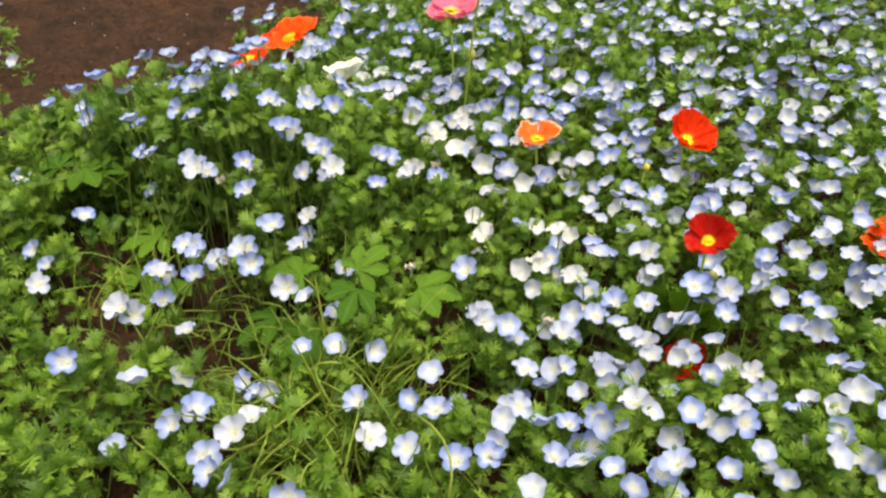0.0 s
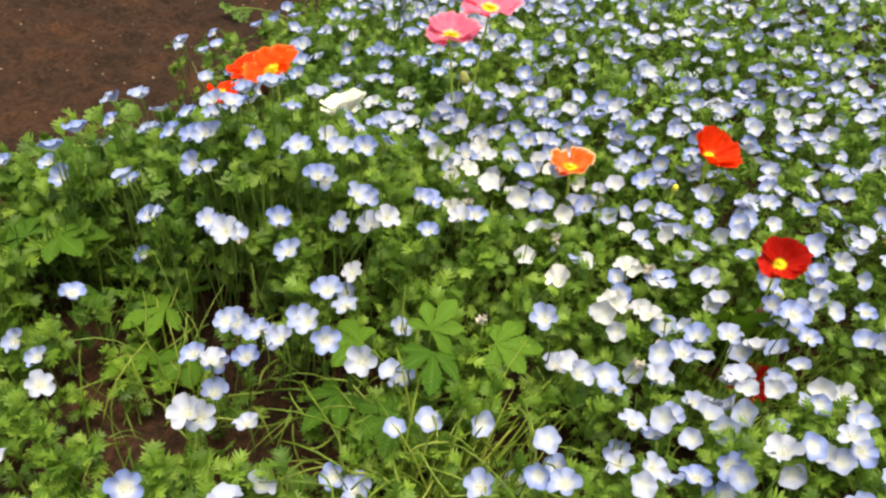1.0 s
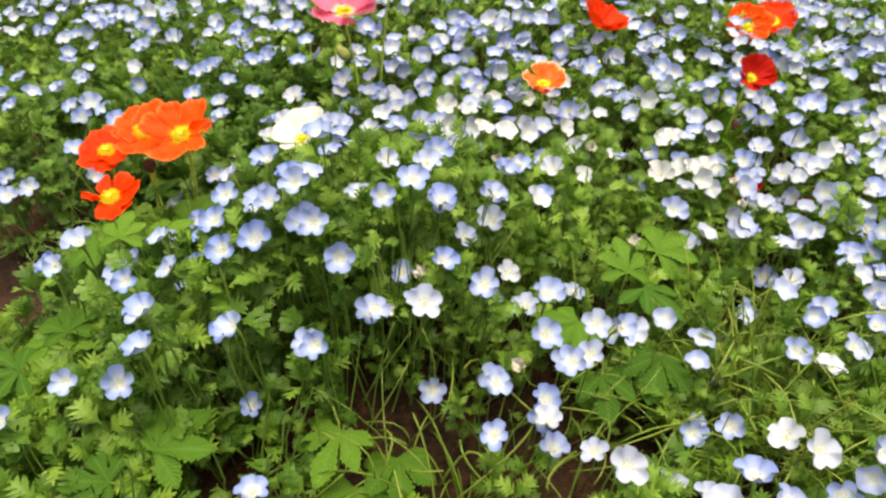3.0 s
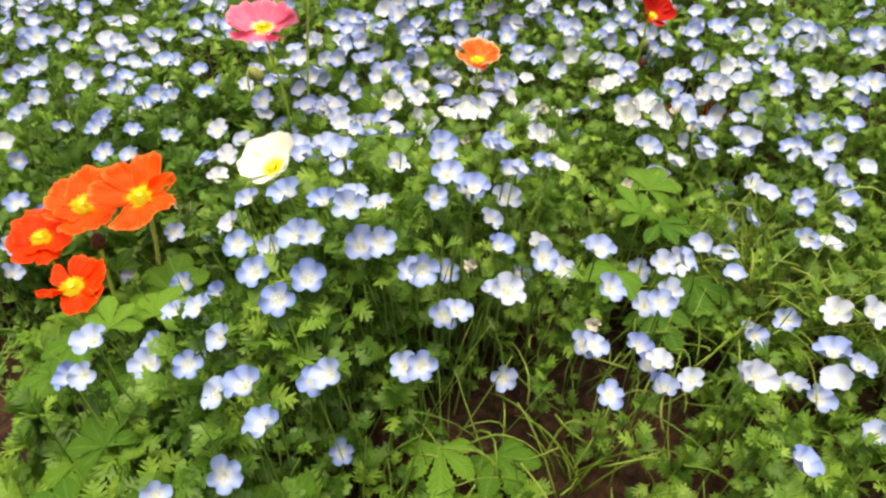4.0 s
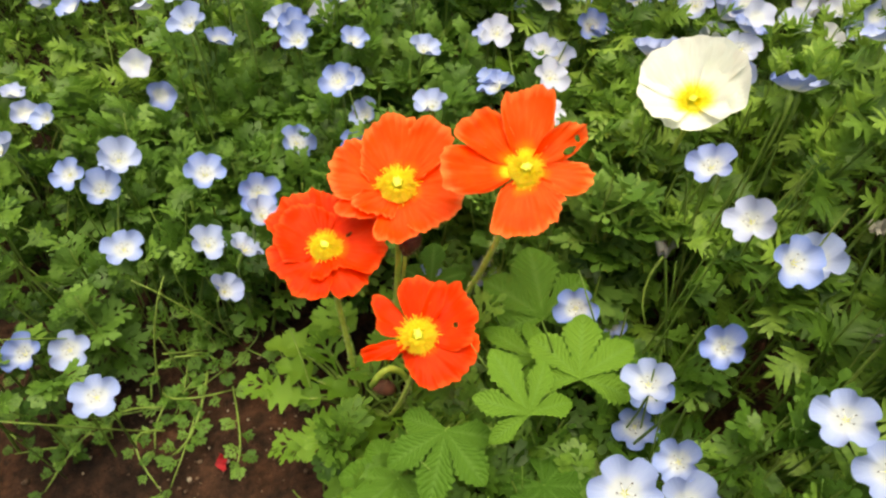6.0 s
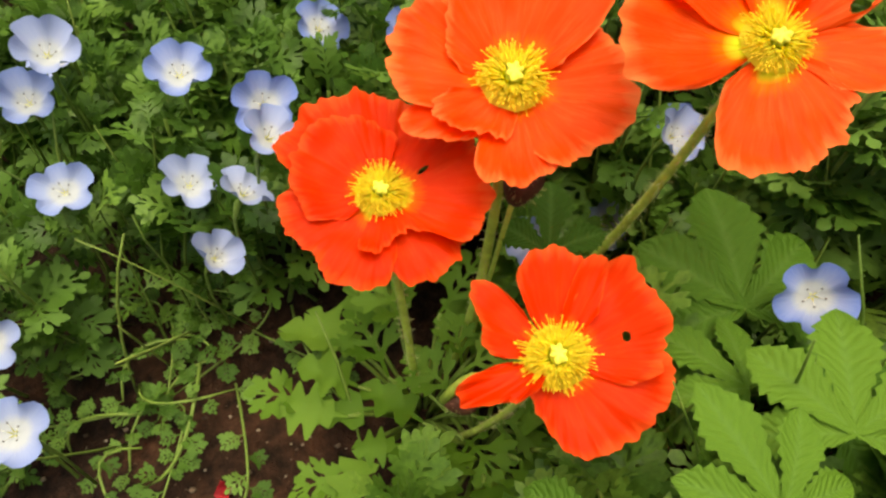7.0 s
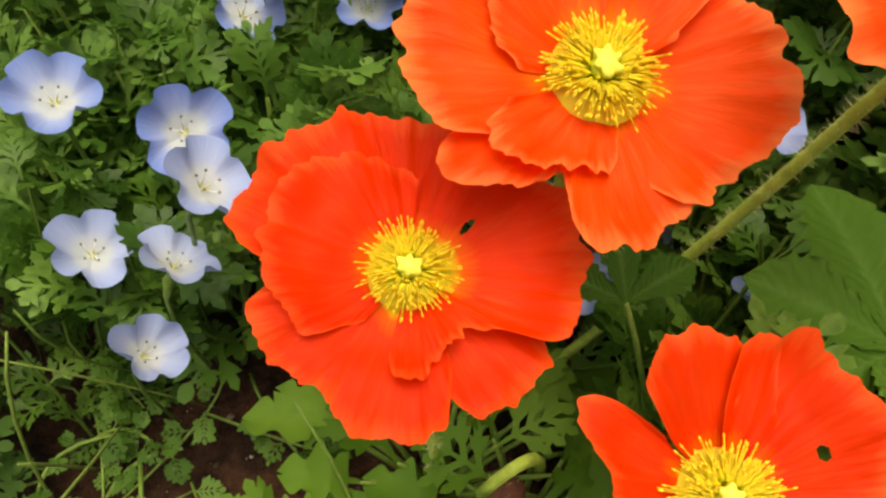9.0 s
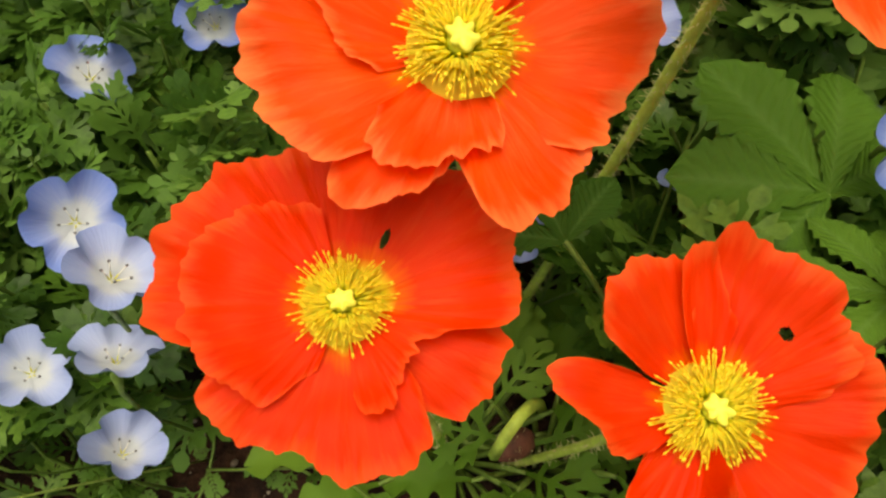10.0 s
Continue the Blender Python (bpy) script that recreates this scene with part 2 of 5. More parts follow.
# ---- mesh helpers ----
def mesh_from(name, verts, faces, material_, uvs=None, smooth=True):
    """A mesh from arrays; uvs are per vertex."""
    me = bpy.data.meshes.new(name)
    verts = np.asarray(verts, dtype=np.float32)
    lens = np.fromiter((len(f) for f in faces), dtype=np.int32) if not isinstance(faces, np.ndarray) else np.full(len(faces), faces.shape[1], np.int32)
    flat = faces.ravel().astype(np.int32) if isinstance(faces, np.ndarray) else np.fromiter((i for f in faces for i in f), dtype=np.int32)
    me.vertices.add(len(verts))
    me.vertices.foreach_set("co", verts.ravel())
    me.loops.add(len(flat))
    me.loops.foreach_set("vertex_index", flat)
    me.polygons.add(len(lens))
    me.polygons.foreach_set("loop_start", np.concatenate(([0], np.cumsum(lens)[:-1])).astype(np.int32))
    if uvs is not None:
        layer = me.uv_layers.new(name="UVMap")
        layer.data.foreach_set("uv", np.asarray(uvs, np.float32)[flat].ravel())
    me.polygons.foreach_set("use_smooth", np.full(len(lens), smooth))
    me.update(calc_edges=True)
    me.validate()
    me.materials.append(material_)
    return me


def join_parts(pieces):
    """Joins (verts, faces, uvs) pieces into one."""
    vs, fs, us, at = [], [], [], 0
    for v, f, u in pieces:
        v = np.asarray(v, float)
        vs.append(v)
        us.append(np.asarray(u, float) if u is not None else np.zeros((len(v), 2)))
        fs += [tuple(int(i) + at for i in face) for face in f]
        at += len(v)
    return np.concatenate(vs), fs, np.concatenate(us)


def child(name, me, parent, label="", m=None):
    ob = new(name, me)
    ob.parent = parent
    if m is not None:
        ob.matrix_basis = m
    if label:
        ob["label"] = label
    return ob


def tube(points, radii, sides=6):
    """A tapered tube along points."""
    pts = [Vector(p) for p in points]
    vs, fs, us = [], [], []
    side = Vector((1, 0, 0))
    for i, p in enumerate(pts):
        d = (pts[min(i + 1, len(pts) - 1)] - pts[max(i - 1, 0)]).normalized()
        side = (side - d * side.dot(d))
        if side.length < 1e-4:
            side = d.orthogonal()
        side.normalize()
        up = d.cross(side)
        for k in range(sides):
            a = 2 * math.pi * k / sides
            vs.append(p + (side * math.cos(a) + up * math.sin(a)) * radii[i])
            us.append((k / sides, i / (len(pts) - 1)))
    for i in range(len(pts) - 1):
        for k in range(sides):
            a, b = i * sides + k, i * sides + (k + 1) % sides
            fs.append((a, b, b + sides, a + sides))
    fs.append(tuple(reversed(range(sides))))
    fs.append(tuple(range((len(pts) - 1) * sides, len(pts) * sides)))
    return [tuple(v) for v in vs], fs, us


def bend(a, b, sag, n=9):
    """Points from a to b on a quadratic curve whose middle is moved by sag."""
    a, b = Vector(a), Vector(b)
    c = (a + b) / 2 + Vector(sag) * 2 - Vector((0, 0, 0))
    return [a * (1 - t) ** 2 + c * 2 * t * (1 - t) + b * t * t for t in np.linspace(0, 1, n)]


def frame_to(centre, normal, toward=(1, 0, 0)):
    """A pose at centre whose z is normal and whose x leans toward a world direction."""
    z = Vector(normal).normalized()
    x = (Vector(toward) - z * Vector(toward).dot(z)).normalized()
    y = z.cross(x)
    return Matrix.Translation(centre) @ Matrix((x, y, z)).transposed().to_4x4()


# ---- the lie of the land ----
def smooth01(a, b, x):
    t = np.clip((x - a) / (b - a), 0, 1)
    return t * t * (3 - 2 * t)


def ground_z(x, y):
    """Soil: it falls from the raised bed to the path and levels out on both sides."""
    x, y = np.asarray(x, float), np.asarray(y, float)
    return 0.2 * 0.62 * np.tanh((x + 0.1) / 0.62) * 1.25 - 0.05 + 0 * y


def canopy_z(x, y):
    """Height of the tops of the nemophila."""
    x, y = np.asarray(x, float), np.asarray(y, float)
    crest = 0.114 * np.exp(-((x - 0.30) ** 2 + (y + 0.13) ** 2) / 0.16 ** 2)
    back = 0.024 * np.exp(-((x - 0.48) ** 2 + (y + 0.03) ** 2) / 0.15 ** 2)
    x = np.clip(x, -0.5, 0.8)
    return 0.139 + 0.168 * x - 0.119 * x * x + crest + back


def bed_edge(y):
    """Where the bed ends towards the path."""
    return np.interp(y, [-0.9, -0.45, -0.3, -0.2, -0.1, -0.05, -0.02, 0.2, 0.5, 1.0, 2.2],
                     [0.12, 0.02, -0.025, -0.035, -0.01, 0.0, -0.33, -0.46, -0.64, -0.86, -1.25])


def in_bed(x, y):
    wob = 0.03 * np.sin(17 * y + 2 * x) + 0.02 * np.sin(41 * y)
    far = (x < 1.75 + 3 * wob + 0.1 * np.sin(4 * y)) & (y < 1.85 + 0.1 * np.sin(5 * x) + 2 * wob) & (y > -0.72 + 0.05 * np.sin(7 * x) + wob)
    return ((x > bed_edge(y) + wob) & far) | ((x < -0.14 + 0.5 * wob) & (y < -0.40 + 0.5 * wob) & (y > -0.8 + 0.06 * np.sin(9 * x)) & (x > -1.05 + wob))


# ---- ground ----
def build_ground():
    near = np.concatenate((np.linspace(-1.6, -0.35, 50), np.linspace(-0.34, 0.2, 90), np.linspace(0.22, 1.8, 50)))
    xs = np.concatenate(([-900, -60, -8, -3, -2], near, [2.2, 3, 8, 60, 900]))
    ny = np.concatenate((np.linspace(-1.5, -0.25, 40), np.linspace(-0.24, 0.3, 90), np.linspace(0.32, 2.2, 60)))
    ys = np.concatenate(([-900, -60, -8, -3, -2], ny, [2.6, 4, 10, 60, 900]))
    gx, gy = np.meshgrid(xs, ys, indexing="ij")
    gz = ground_z(gx, gy)
    for i in range(gx.shape[0]):
        for j in range(gx.shape[1]):
            if abs(gx[i, j]) < 2 and abs(gy[i, j]) < 2.5:
                p = Vector((gx[i, j], gy[i, j], 0))
                gz[i, j] += 0.012 * noise.noise(p * 11) + 0.007 * noise.noise(p * 37) + 0.004 * noise.noise(p * 95)
    v = np.stack((gx, gy, gz), -1).reshape(-1, 3)
    nx, ny_ = gx.shape
    i, j = np.meshgrid(np.arange(nx - 1), np.arange(ny_ - 1), indexing="ij")
    a = (i * ny_ + j).ravel()
    f = np.stack((a, a + ny_, a + ny_ + 1, a + 1), -1)
    tagged(new("ground", mesh_from("ground", v, f, SOIL)), "damp dark brown garden soil with small clods and grit", "ground", kind="structure")


build_ground()


# ---- poppies ----
def petal_arrays(R, half, length, cup, ruffle, layer, seed, notch=0.085):
    """One petal in the flower's own frame, pointing along x. Returns verts, faces, uvs."""
    r = random.Random(seed)
    na, nv = (60, 24) if half > 0.55 and ruffle > 0.05 else (34, 18)
    ph = [r.uniform(0, 6.28) for _ in range(8)]
    vs, us = [], []
    for iv in range(nv + 1):
        v = 0.07 + 0.93 * iv / nv
        for ia in range(na + 1):
            a = -1 + 2 * ia / na
            th0 = a * half
            rim = 1 - (0.10 if half > 0.95 else 0.24) * abs(a) ** 2.6
            rim *= 1 + notch * (0.6 * math.sin(3.3 * a + ph[0]) + 0.3 * math.sin(7.9 * a + ph[1]) + 1.3 * noise.noise(Vector((th0 * 5 + seed, 3.1, seed * 1.3))) + 0.62 * noise.noise(Vector((th0 * 11 + seed, 7.7, seed)))) * v ** 3
            rad = R * length * v * rim
            th = a * half
            z = R * cup * v ** 1.7 + layer * 0.0018 * (0.4 + v)
            wave = math.sin(4.4 * a + ph[3]) * 0.4 + 1.0 * noise.noise(Vector((th0 * 4.5 + seed, v * 1.6, seed * 0.4))) + 0.4 * noise.noise(Vector((th0 * 13 + seed, v * 4, seed * 0.9)))
            z += R * ruffle * (wave + 0.5 * noise.noise(Vector((th0 * 9 + seed, v * 3, seed))) * v ** 4) * v ** 2.6
            fold = math.sin(9 * a + ph[6] + 2.0 * v) * 0.5 + math.sin(17 * a + ph[7]) * 0.3
            z += R * 0.009 * fold * v * (1.25 - v)
            z += R * (0.17 * noise.noise(Vector((th * 2.2 + seed, v * 2.2, seed * 0.7))) + 0.035 * noise.noise(Vector((th * 7 + seed, v * 5, seed)))) * v
            x, y = rad * math.cos(th), rad * math.sin(th)
            vs.append((x, y, z))
            us.append((0.5 + 0.5 * a * half, v))
    fs = []
    for iv in range(nv):
        for ia in range(na):
            k = iv * (na + 1) + ia
            fs.append((k, k + na + 1, k + na + 2, k + 1))
    return vs, fs, us


def smooth_rim(knots, count, spread=1.5):
    """Azimuths and rim radii between (azimuth, radius) knots, rounded off a little."""
    az, rr = np.array(knots, float).T
    fine = np.linspace(az[0], az[-1], 600)
    step = fine[1] - fine[0]
    reach = int(3 * spread / step) + 1
    w = np.exp(-0.5 * (np.arange(-reach, reach + 1) * step / spread) ** 2)
    soft = np.convolve(np.pad(np.interp(fine, az, rr), reach, mode="edge"), w / w.sum(), "valid")
    out = np.linspace(az[0], az[-1], count)
    return out, np.interp(out, fine, soft)


def shaped_petal(R, knots, cup, layer, seed, nest, ruffle=0.05, holes=(), roll=0.0, fold=1.0, base=0.72):
    """A silky petal whose rim follows its knots, in the flower's own frame; holes: azimuth, radius, length, width."""
    span = knots[-1][0] - knots[0][0]
    na, nv = (int(span * 1.5), 60) if holes else (max(40, int(span * 0.8)), 32)
    az, rim = smooth_rim(knots, na + 1)
    mid = (az[0] + az[-1]) / 2
    peak = float(rim.max())
    vs, us, fs = [], [], []
    for iv in range(nv + 1):
        v = 0.06 + 0.94 * iv / nv
        grow = min(1.0, v / 0.5)
        wide = base + (1 - base) * grow * grow * (3 - 2 * grow)
        for ia in range(na + 1):
            a = az[ia]
            u = 2 * ia / na - 1
            q = radians(a)
            tear = 0.055 * noise.noise(Vector((q * 8 + seed, 3.1, seed * 1.3))) + 0.026 * noise.noise(Vector((q * 19 + seed, 7.7, seed))) + 0.008 * noise.noise(Vector((q * 45, 1.7, seed)))
            r = v * (rim[ia] + tear * v ** 3)
            th = radians(mid + (a - mid) * wide)
            z = cup * r ** 1.7
            px, py = r * math.cos(th), r * math.sin(th)
            z += 0.13 * noise.noise(Vector((px * 1.6 + nest, py * 1.6, nest * 0.7))) * v * fold
            z += 0.05 * noise.noise(Vector((px * 4.0 + nest, py * 4.0, nest))) * v * fold
            z += ruffle * (noise.noise(Vector((q * 4.2 + seed, v * 1.3, seed * 0.4))) + 0.55 * noise.noise(Vector((q * 10 + seed, v * 2.0, seed * 0.9)))) * v ** 3
            z += ruffle * 0.5 * noise.noise(Vector((q * 21 + seed, v * 2.5, seed * 0.9))) * v ** 7
            z += 0.022 * noise.noise(Vector((q * 8 + seed, v * 0.7, seed * 0.3))) * v * (1.4 - v) * fold
            z += 0.005 * noise.noise(Vector((q * 19 + seed, v * 0.9, seed * 0.3))) * v * (1.4 - v) * fold
            z += roll * u * abs(u) * v ** 1.3
            z -= 0.05 * max(0.0, (r - 0.8 * peak) / (0.2 * peak)) ** 2 * noise.noise(Vector((q * 3 + seed, 5.0, seed)))
            vs.append((R * r * math.cos(th), R * r * math.sin(th), R * z + layer * 0.0006 * (0.3 + v)))
            us.append((0.5 + 0.5 * u * radians(span / 2), v))
    for iv in range(nv):
        for ia in range(na):
            v = 0.06 + 0.94 * (iv + 0.5) / nv
            a, r = (az[ia] + az[ia + 1]) / 2, v * (rim[ia] + rim[ia + 1]) / 2
            if any(((r - hr) / hl) ** 2 + (radians(a - ha) * r / hw) ** 2 < 1 for ha, hr, hl, hw in holes):
                continue
            k = iv * (na + 1) + ia
            fs.append((k, k + na + 1, k + na + 2, k + 1))
    return vs, fs, us


def poppy_heart(R, ring, seed, count):
    """Stamens, anthers, pistil and stigma in the flower's own frame."""
    r = random.Random(seed)
    fil, ant = [], []
    for i in range(count):
        a = r.uniform(0, 6.283)
        inner = i % 5 < 2
        lift = 0.0 if inner else r.random() ** 0.55
        ln = ring * r.uniform(0.78, 1.14)
        out = ln * (0.45 + 0.55 * lift)
        h = ring * (0.26 - 0.14 * lift) + 0.08 * ring * r.random()
        if inner:
            out, h = ring * r.uniform(0.3, 0.66), ring * r.uniform(0.2, 0.34)
        b = (0.2 * ring * math.cos(a), 0.2 * ring * math.sin(a), 0.001)
        a2 = a + r.uniform(-0.16, 0.16)
        e = (out * math.cos(a2), out * math.sin(a2), h + 0.001)
        mid = ((b[0] + e[0]) / 2, (b[1] + e[1]) / 2, (b[2] + e[2]) / 2 + 0.08 * ring)
        fil.append(tube([b, mid, e], [ring * 0.03, ring * 0.03, ring * 0.036] if inner else [ring * 0.026, ring * 0.022, ring * 0.016], 3))
        if inner:
            continue
        d = Vector(e) - Vector(mid)
        d.normalize()
        q = Vector(e)
        w = ring * 0.024
        ant.append(tube([q - d * w, q + d * w * 0.8, q + d * w * 3.0], [w * 0.5, w, w * 0.3], 4))
    # low yellow dome added under the filaments to brighten the shadowed gaps
    n = 24
    rise = [(0.16, 0.02), (0.3, 0.16), (0.5, 0.18), (0.66, 0.12), (0.8, 0.0)]
    vs = [(ring * p * (1 + 0.1 * r.random()) * math.cos(6.2832 * k / n), ring * p * (1 + 0.1 * r.random()) * math.sin(6.2832 * k / n), ring * h * r.uniform(0.7, 1.2)) for p, h in rise for k in range(n)]
    fs = [(i * n + k, i * n + (k + 1) % n, (i + 1) * n + (k + 1) % n, (i + 1) * n + k) for i in range(len(rise) - 1) for k in range(n)]
    fil.append((vs, fs, [(0, 0.15 + 0.5 * p) for p, h in rise for k in range(n)]))
    prof = [(0.10, 0.0), (0.2, 0.12), (0.23, 0.25), (0.19, 0.36), (0.0, 0.38)]
    n = 12
    vs = [(ring * p * math.cos(6.2832 * k / n), ring * p * math.sin(6.2832 * k / n), ring * h) for p, h in prof for k in range(n)]
    fs = [(i * n + k, i * n + (k + 1) % n, (i + 1) * n + (k + 1) % n, (i + 1) * n + k) for i in range(len(prof) - 1) for k in range(n)]
    cup = (vs, fs, None)
    n, vs, fs = 36, [], []
    for h, k in ((0.33, 0.5), (0.37, 1.0), (0.44, 0.88), (0.48, 0.4)):
        for q in range(n):
            a = 6.28319 * q / n
            lump = 0.5 + 0.5 * math.cos(6 * a + 0.5 * math.sin(a + seed))
            rad = ring * 0.28 * k * (0.72 + 0.28 * lump + 0.12 * math.sin(2 * a + seed) if k > 0.5 else 0.7)
            vs.append((rad * math.cos(a), rad * math.sin(a), ring * (h + 0.05 * lump * (k > 0.5) + 0.02 * math.sin(5 * a + seed * h * 9))))
    for i in range(3):
        for q in range(n):
            fs.append((i * n + q, i * n + (q + 1) % n, (i + 1) * n + (q + 1) % n, (i + 1) * n + q))
    fs.append(tuple(range(3 * n, 4 * n)))
    star = (vs, fs, None)
    return join_parts(fil), join_parts(ant), cup, star


def hairs_on(points, radius, count, seed, length=0.0022):
    r = random.Random(seed)
    vs, fs = [], []
    for _ in range(count):
        i = r.randrange(len(points) - 1)
        t = r.random()
        p = points[i].lerp(points[i + 1], t)
        d = (points[i + 1] - points[i]).normalized()
        o = d.orthogonal().normalized()
        o = (Matrix.Rotation(r.uniform(0, 6.283), 3, d) @ o)
        s = o.cross(d) * 0.00018
        tip = p + o * (radius + length * r.uniform(0.5, 1.2)) + d * r.uniform(-0.0008, 0.0012)
        k = len(vs)
        vs += [tuple(p + o * radius * 0.8 + s), tuple(p + o * radius * 0.8 - s), tuple(tip)]
        fs.append((k, k + 1, k + 2))
    return vs, fs, None


def poppy(label, centre, normal, R, petals, mat, root, ring=0.27, stem_r=0.0017, sag=(0, 0, 0), count=90, hairs=0, heart=True, seed=1, group="iceland poppies", rims=()):
    """petals: rows of azimuth, half width in degrees, length, and a dict of shape settings; rims: layer, rim knots, settings."""
    thing = tagged(new("poppy"), label, "poppy flower", group)
    gx, gy = root
    base = Vector((gx, gy, float(ground_z(gx, gy)) - 0.01))
    thing.matrix_basis = Matrix.Translation(base)
    to_local = Matrix.Translation(-base)
    m = to_local @ frame_to(centre, normal)
    for k, (az, half, length, shape) in enumerate(petals):
        s = dict(cup=0.16, ruffle=0.105, layer=k)
        s.update(shape)
        v, f, u = petal_arrays(R, radians(half), length, seed=seed * 13 + k, **s)
        child("petal", mesh_from("petal", v, f, mat, u), thing, m=m @ pose(0, 0, 0, 0, 0, az))
    for k, (layer, knots, shape) in enumerate(rims):
        s = dict(cup=0.16)
        s.update(shape)
        v, f, u = shaped_petal(R, knots, layer=layer, seed=seed * 17 + k, nest=seed, **s)
        child("petal", mesh_from("petal", v, f, mat, u), thing, m=m)
    if heart:
        fil, ant, cup, star = poppy_heart(R, R * ring, seed, count)
        lift = m @ Matrix.Translation((0, 0, R * 0.035))
        child("stamen_ring", mesh_from("stamen_ring", fil[0], fil[1], STAMEN, fil[2]), thing, "yellow stamens", lift)
        child("anther_ring", mesh_from("anther_ring", ant[0], ant[1], ANTHER, ant[2]), thing, "golden anthers", lift)
        child("pistil", mesh_from("pistil", *cup[:2], PISTIL), thing, "green-yellow pistil", lift)
        child("stigma", mesh_from("stigma", star[0], star[1], STIGMA), thing, "bright yellow stigma", lift)
    nrm = Vector(normal).normalized()
    end = to_local @ Vector(centre)
    pts = bend((0, 0, 0), end - nrm * 0.012, sag, 12) + [end - nrm * 0.004, end + nrm * 0.001]
    rad = [stem_r * (1.15 - 0.25 * i / 13) for i in range(len(pts) - 1)] + [stem_r * 1.5]
    sv, sf, su = tube([tuple(p) for p in pts], rad, 8)
    stem = child("stem", mesh_from("stem", sv, sf, POPPY_STEM, su), thing, "hairy green stem")
    if hairs:
        hv, hf, _ = hairs_on(pts, stem_r, hairs, seed, 0.0026)
        child("hairs", mesh_from("hairs", hv, hf, HAIR, smooth=False), stem)
    return thing


OR = "iceland poppies by the path"
# the four orange poppies by the path
poppy("wide open orange-red poppy with ruffled petals and yellow stamens", (0.0, -0.001, 0.17), (-0.05, -0.17, 0.98), 0.0355, [], ORANGE, (0.012, -0.004), 0.285, 0.0017, (0.0, -0.012, 0), 420, 260, seed=3, group=OR, rims=[
    (-1, [(30, 0.81), (52, 0.96), (74, 1.02), (85, 1.06), (100, 1.07), (115, 1.10), (128, 1.08), (143, 1.06), (150, 0.96), (155, 0.80), (166, 0.60)], dict(cup=0.15)),
    (-1, [(250, 0.61), (265, 0.77), (272, 0.95), (284, 0.97), (294, 0.97), (301, 0.95), (311, 0.90), (324, 0.80)], dict(cup=0.06)),
    (0, [(152, 0.50), (165, 0.79), (172, 0.93), (189, 0.93), (204, 0.86), (215, 0.84), (228, 0.98), (239, 0.95), (250, 0.97), (259, 0.94), (265, 0.73), (271, 0.50)], dict(cup=0.12, ruffle=0.06)),
    (2, [(60, 0.61), (95, 0.77), (110, 0.87), (124, 0.88), (143, 0.84), (160, 0.81), (174, 0.75), (187, 0.70), (194, 0.62), (201, 0.45), (206, 0.36)], dict(cup=0.2)),
    (3, [(234, 0.51), (240, 0.67), (248, 0.64), (261, 0.55), (273, 0.50), (287, 0.48), (296, 0.56), (300, 0.66), (304, 0.88), (309, 0.94), (320, 1.00), (331, 1.00), (358, 0.99), (375, 0.96), (390, 0.91), (405, 0.81)], dict(cup=0.19, holes=((374, 0.43, 0.06, 0.022),)))])
poppy("large open orange poppy with ruffled overlapping petals", (0.046, 0.011, 0.197), (-0.07, -0.24, 0.97), 0.0385, [], ORANGE_LIT, (0.03, 0.004), 0.325, 0.0022, (0.004, -0.006, 0), 420, 260, seed=5, group=OR, rims=[
    (-1, [(172, 0.61), (182, 0.86), (190, 0.98), (198, 0.93), (207, 0.81), (215, 0.71), (225, 0.52)], dict(cup=0.12)),
    (0, [(266, 0.61), (275, 0.81), (283, 0.84), (296, 0.85), (303, 0.88), (319, 1.00), (329, 1.01), (341, 0.95), (353, 0.92), (365, 0.89), (376, 0.83), (390, 0.62)], dict(cup=0.16)),
    (1, [(94, 0.61), (108, 0.80), (114, 0.87), (123, 0.99), (137, 1.04), (145, 1.05), (163, 1.01), (174, 0.96), (182, 0.90), (188, 0.72), (193, 0.57)], dict(cup=0.18)),
    (1, [(220, 0.47), (227, 0.62), (231, 0.87), (239, 1.01), (252, 0.95), (259, 0.95), (266, 0.87), (278, 0.80), (294, 0.75), (304, 0.72), (318, 0.60), (325, 0.45)], dict(cup=0.08, ruffle=0.06)),
    (2, [(50, 0.78), (58, 0.99), (70, 1.05), (85, 1.04), (100, 0.96), (113, 0.84), (128, 0.69), (141, 0.60), (151, 0.52), (158, 0.42)], dict(cup=0.27)),
    (3, [(178, 0.51), (186, 0.72), (196, 0.75), (211, 0.70), (220, 0.59), (237, 0.56), (249, 0.53), (255, 0.41), (261, 0.31)], dict(cup=0.2, ruffle=0.06)),
    (3, [(-1, 0.37), (7, 0.53), (14, 0.83), (21, 1.01), (26, 1.06), (35, 1.10), (45, 1.08), (55, 1.02), (64, 0.85)], dict(cup=0.3))])
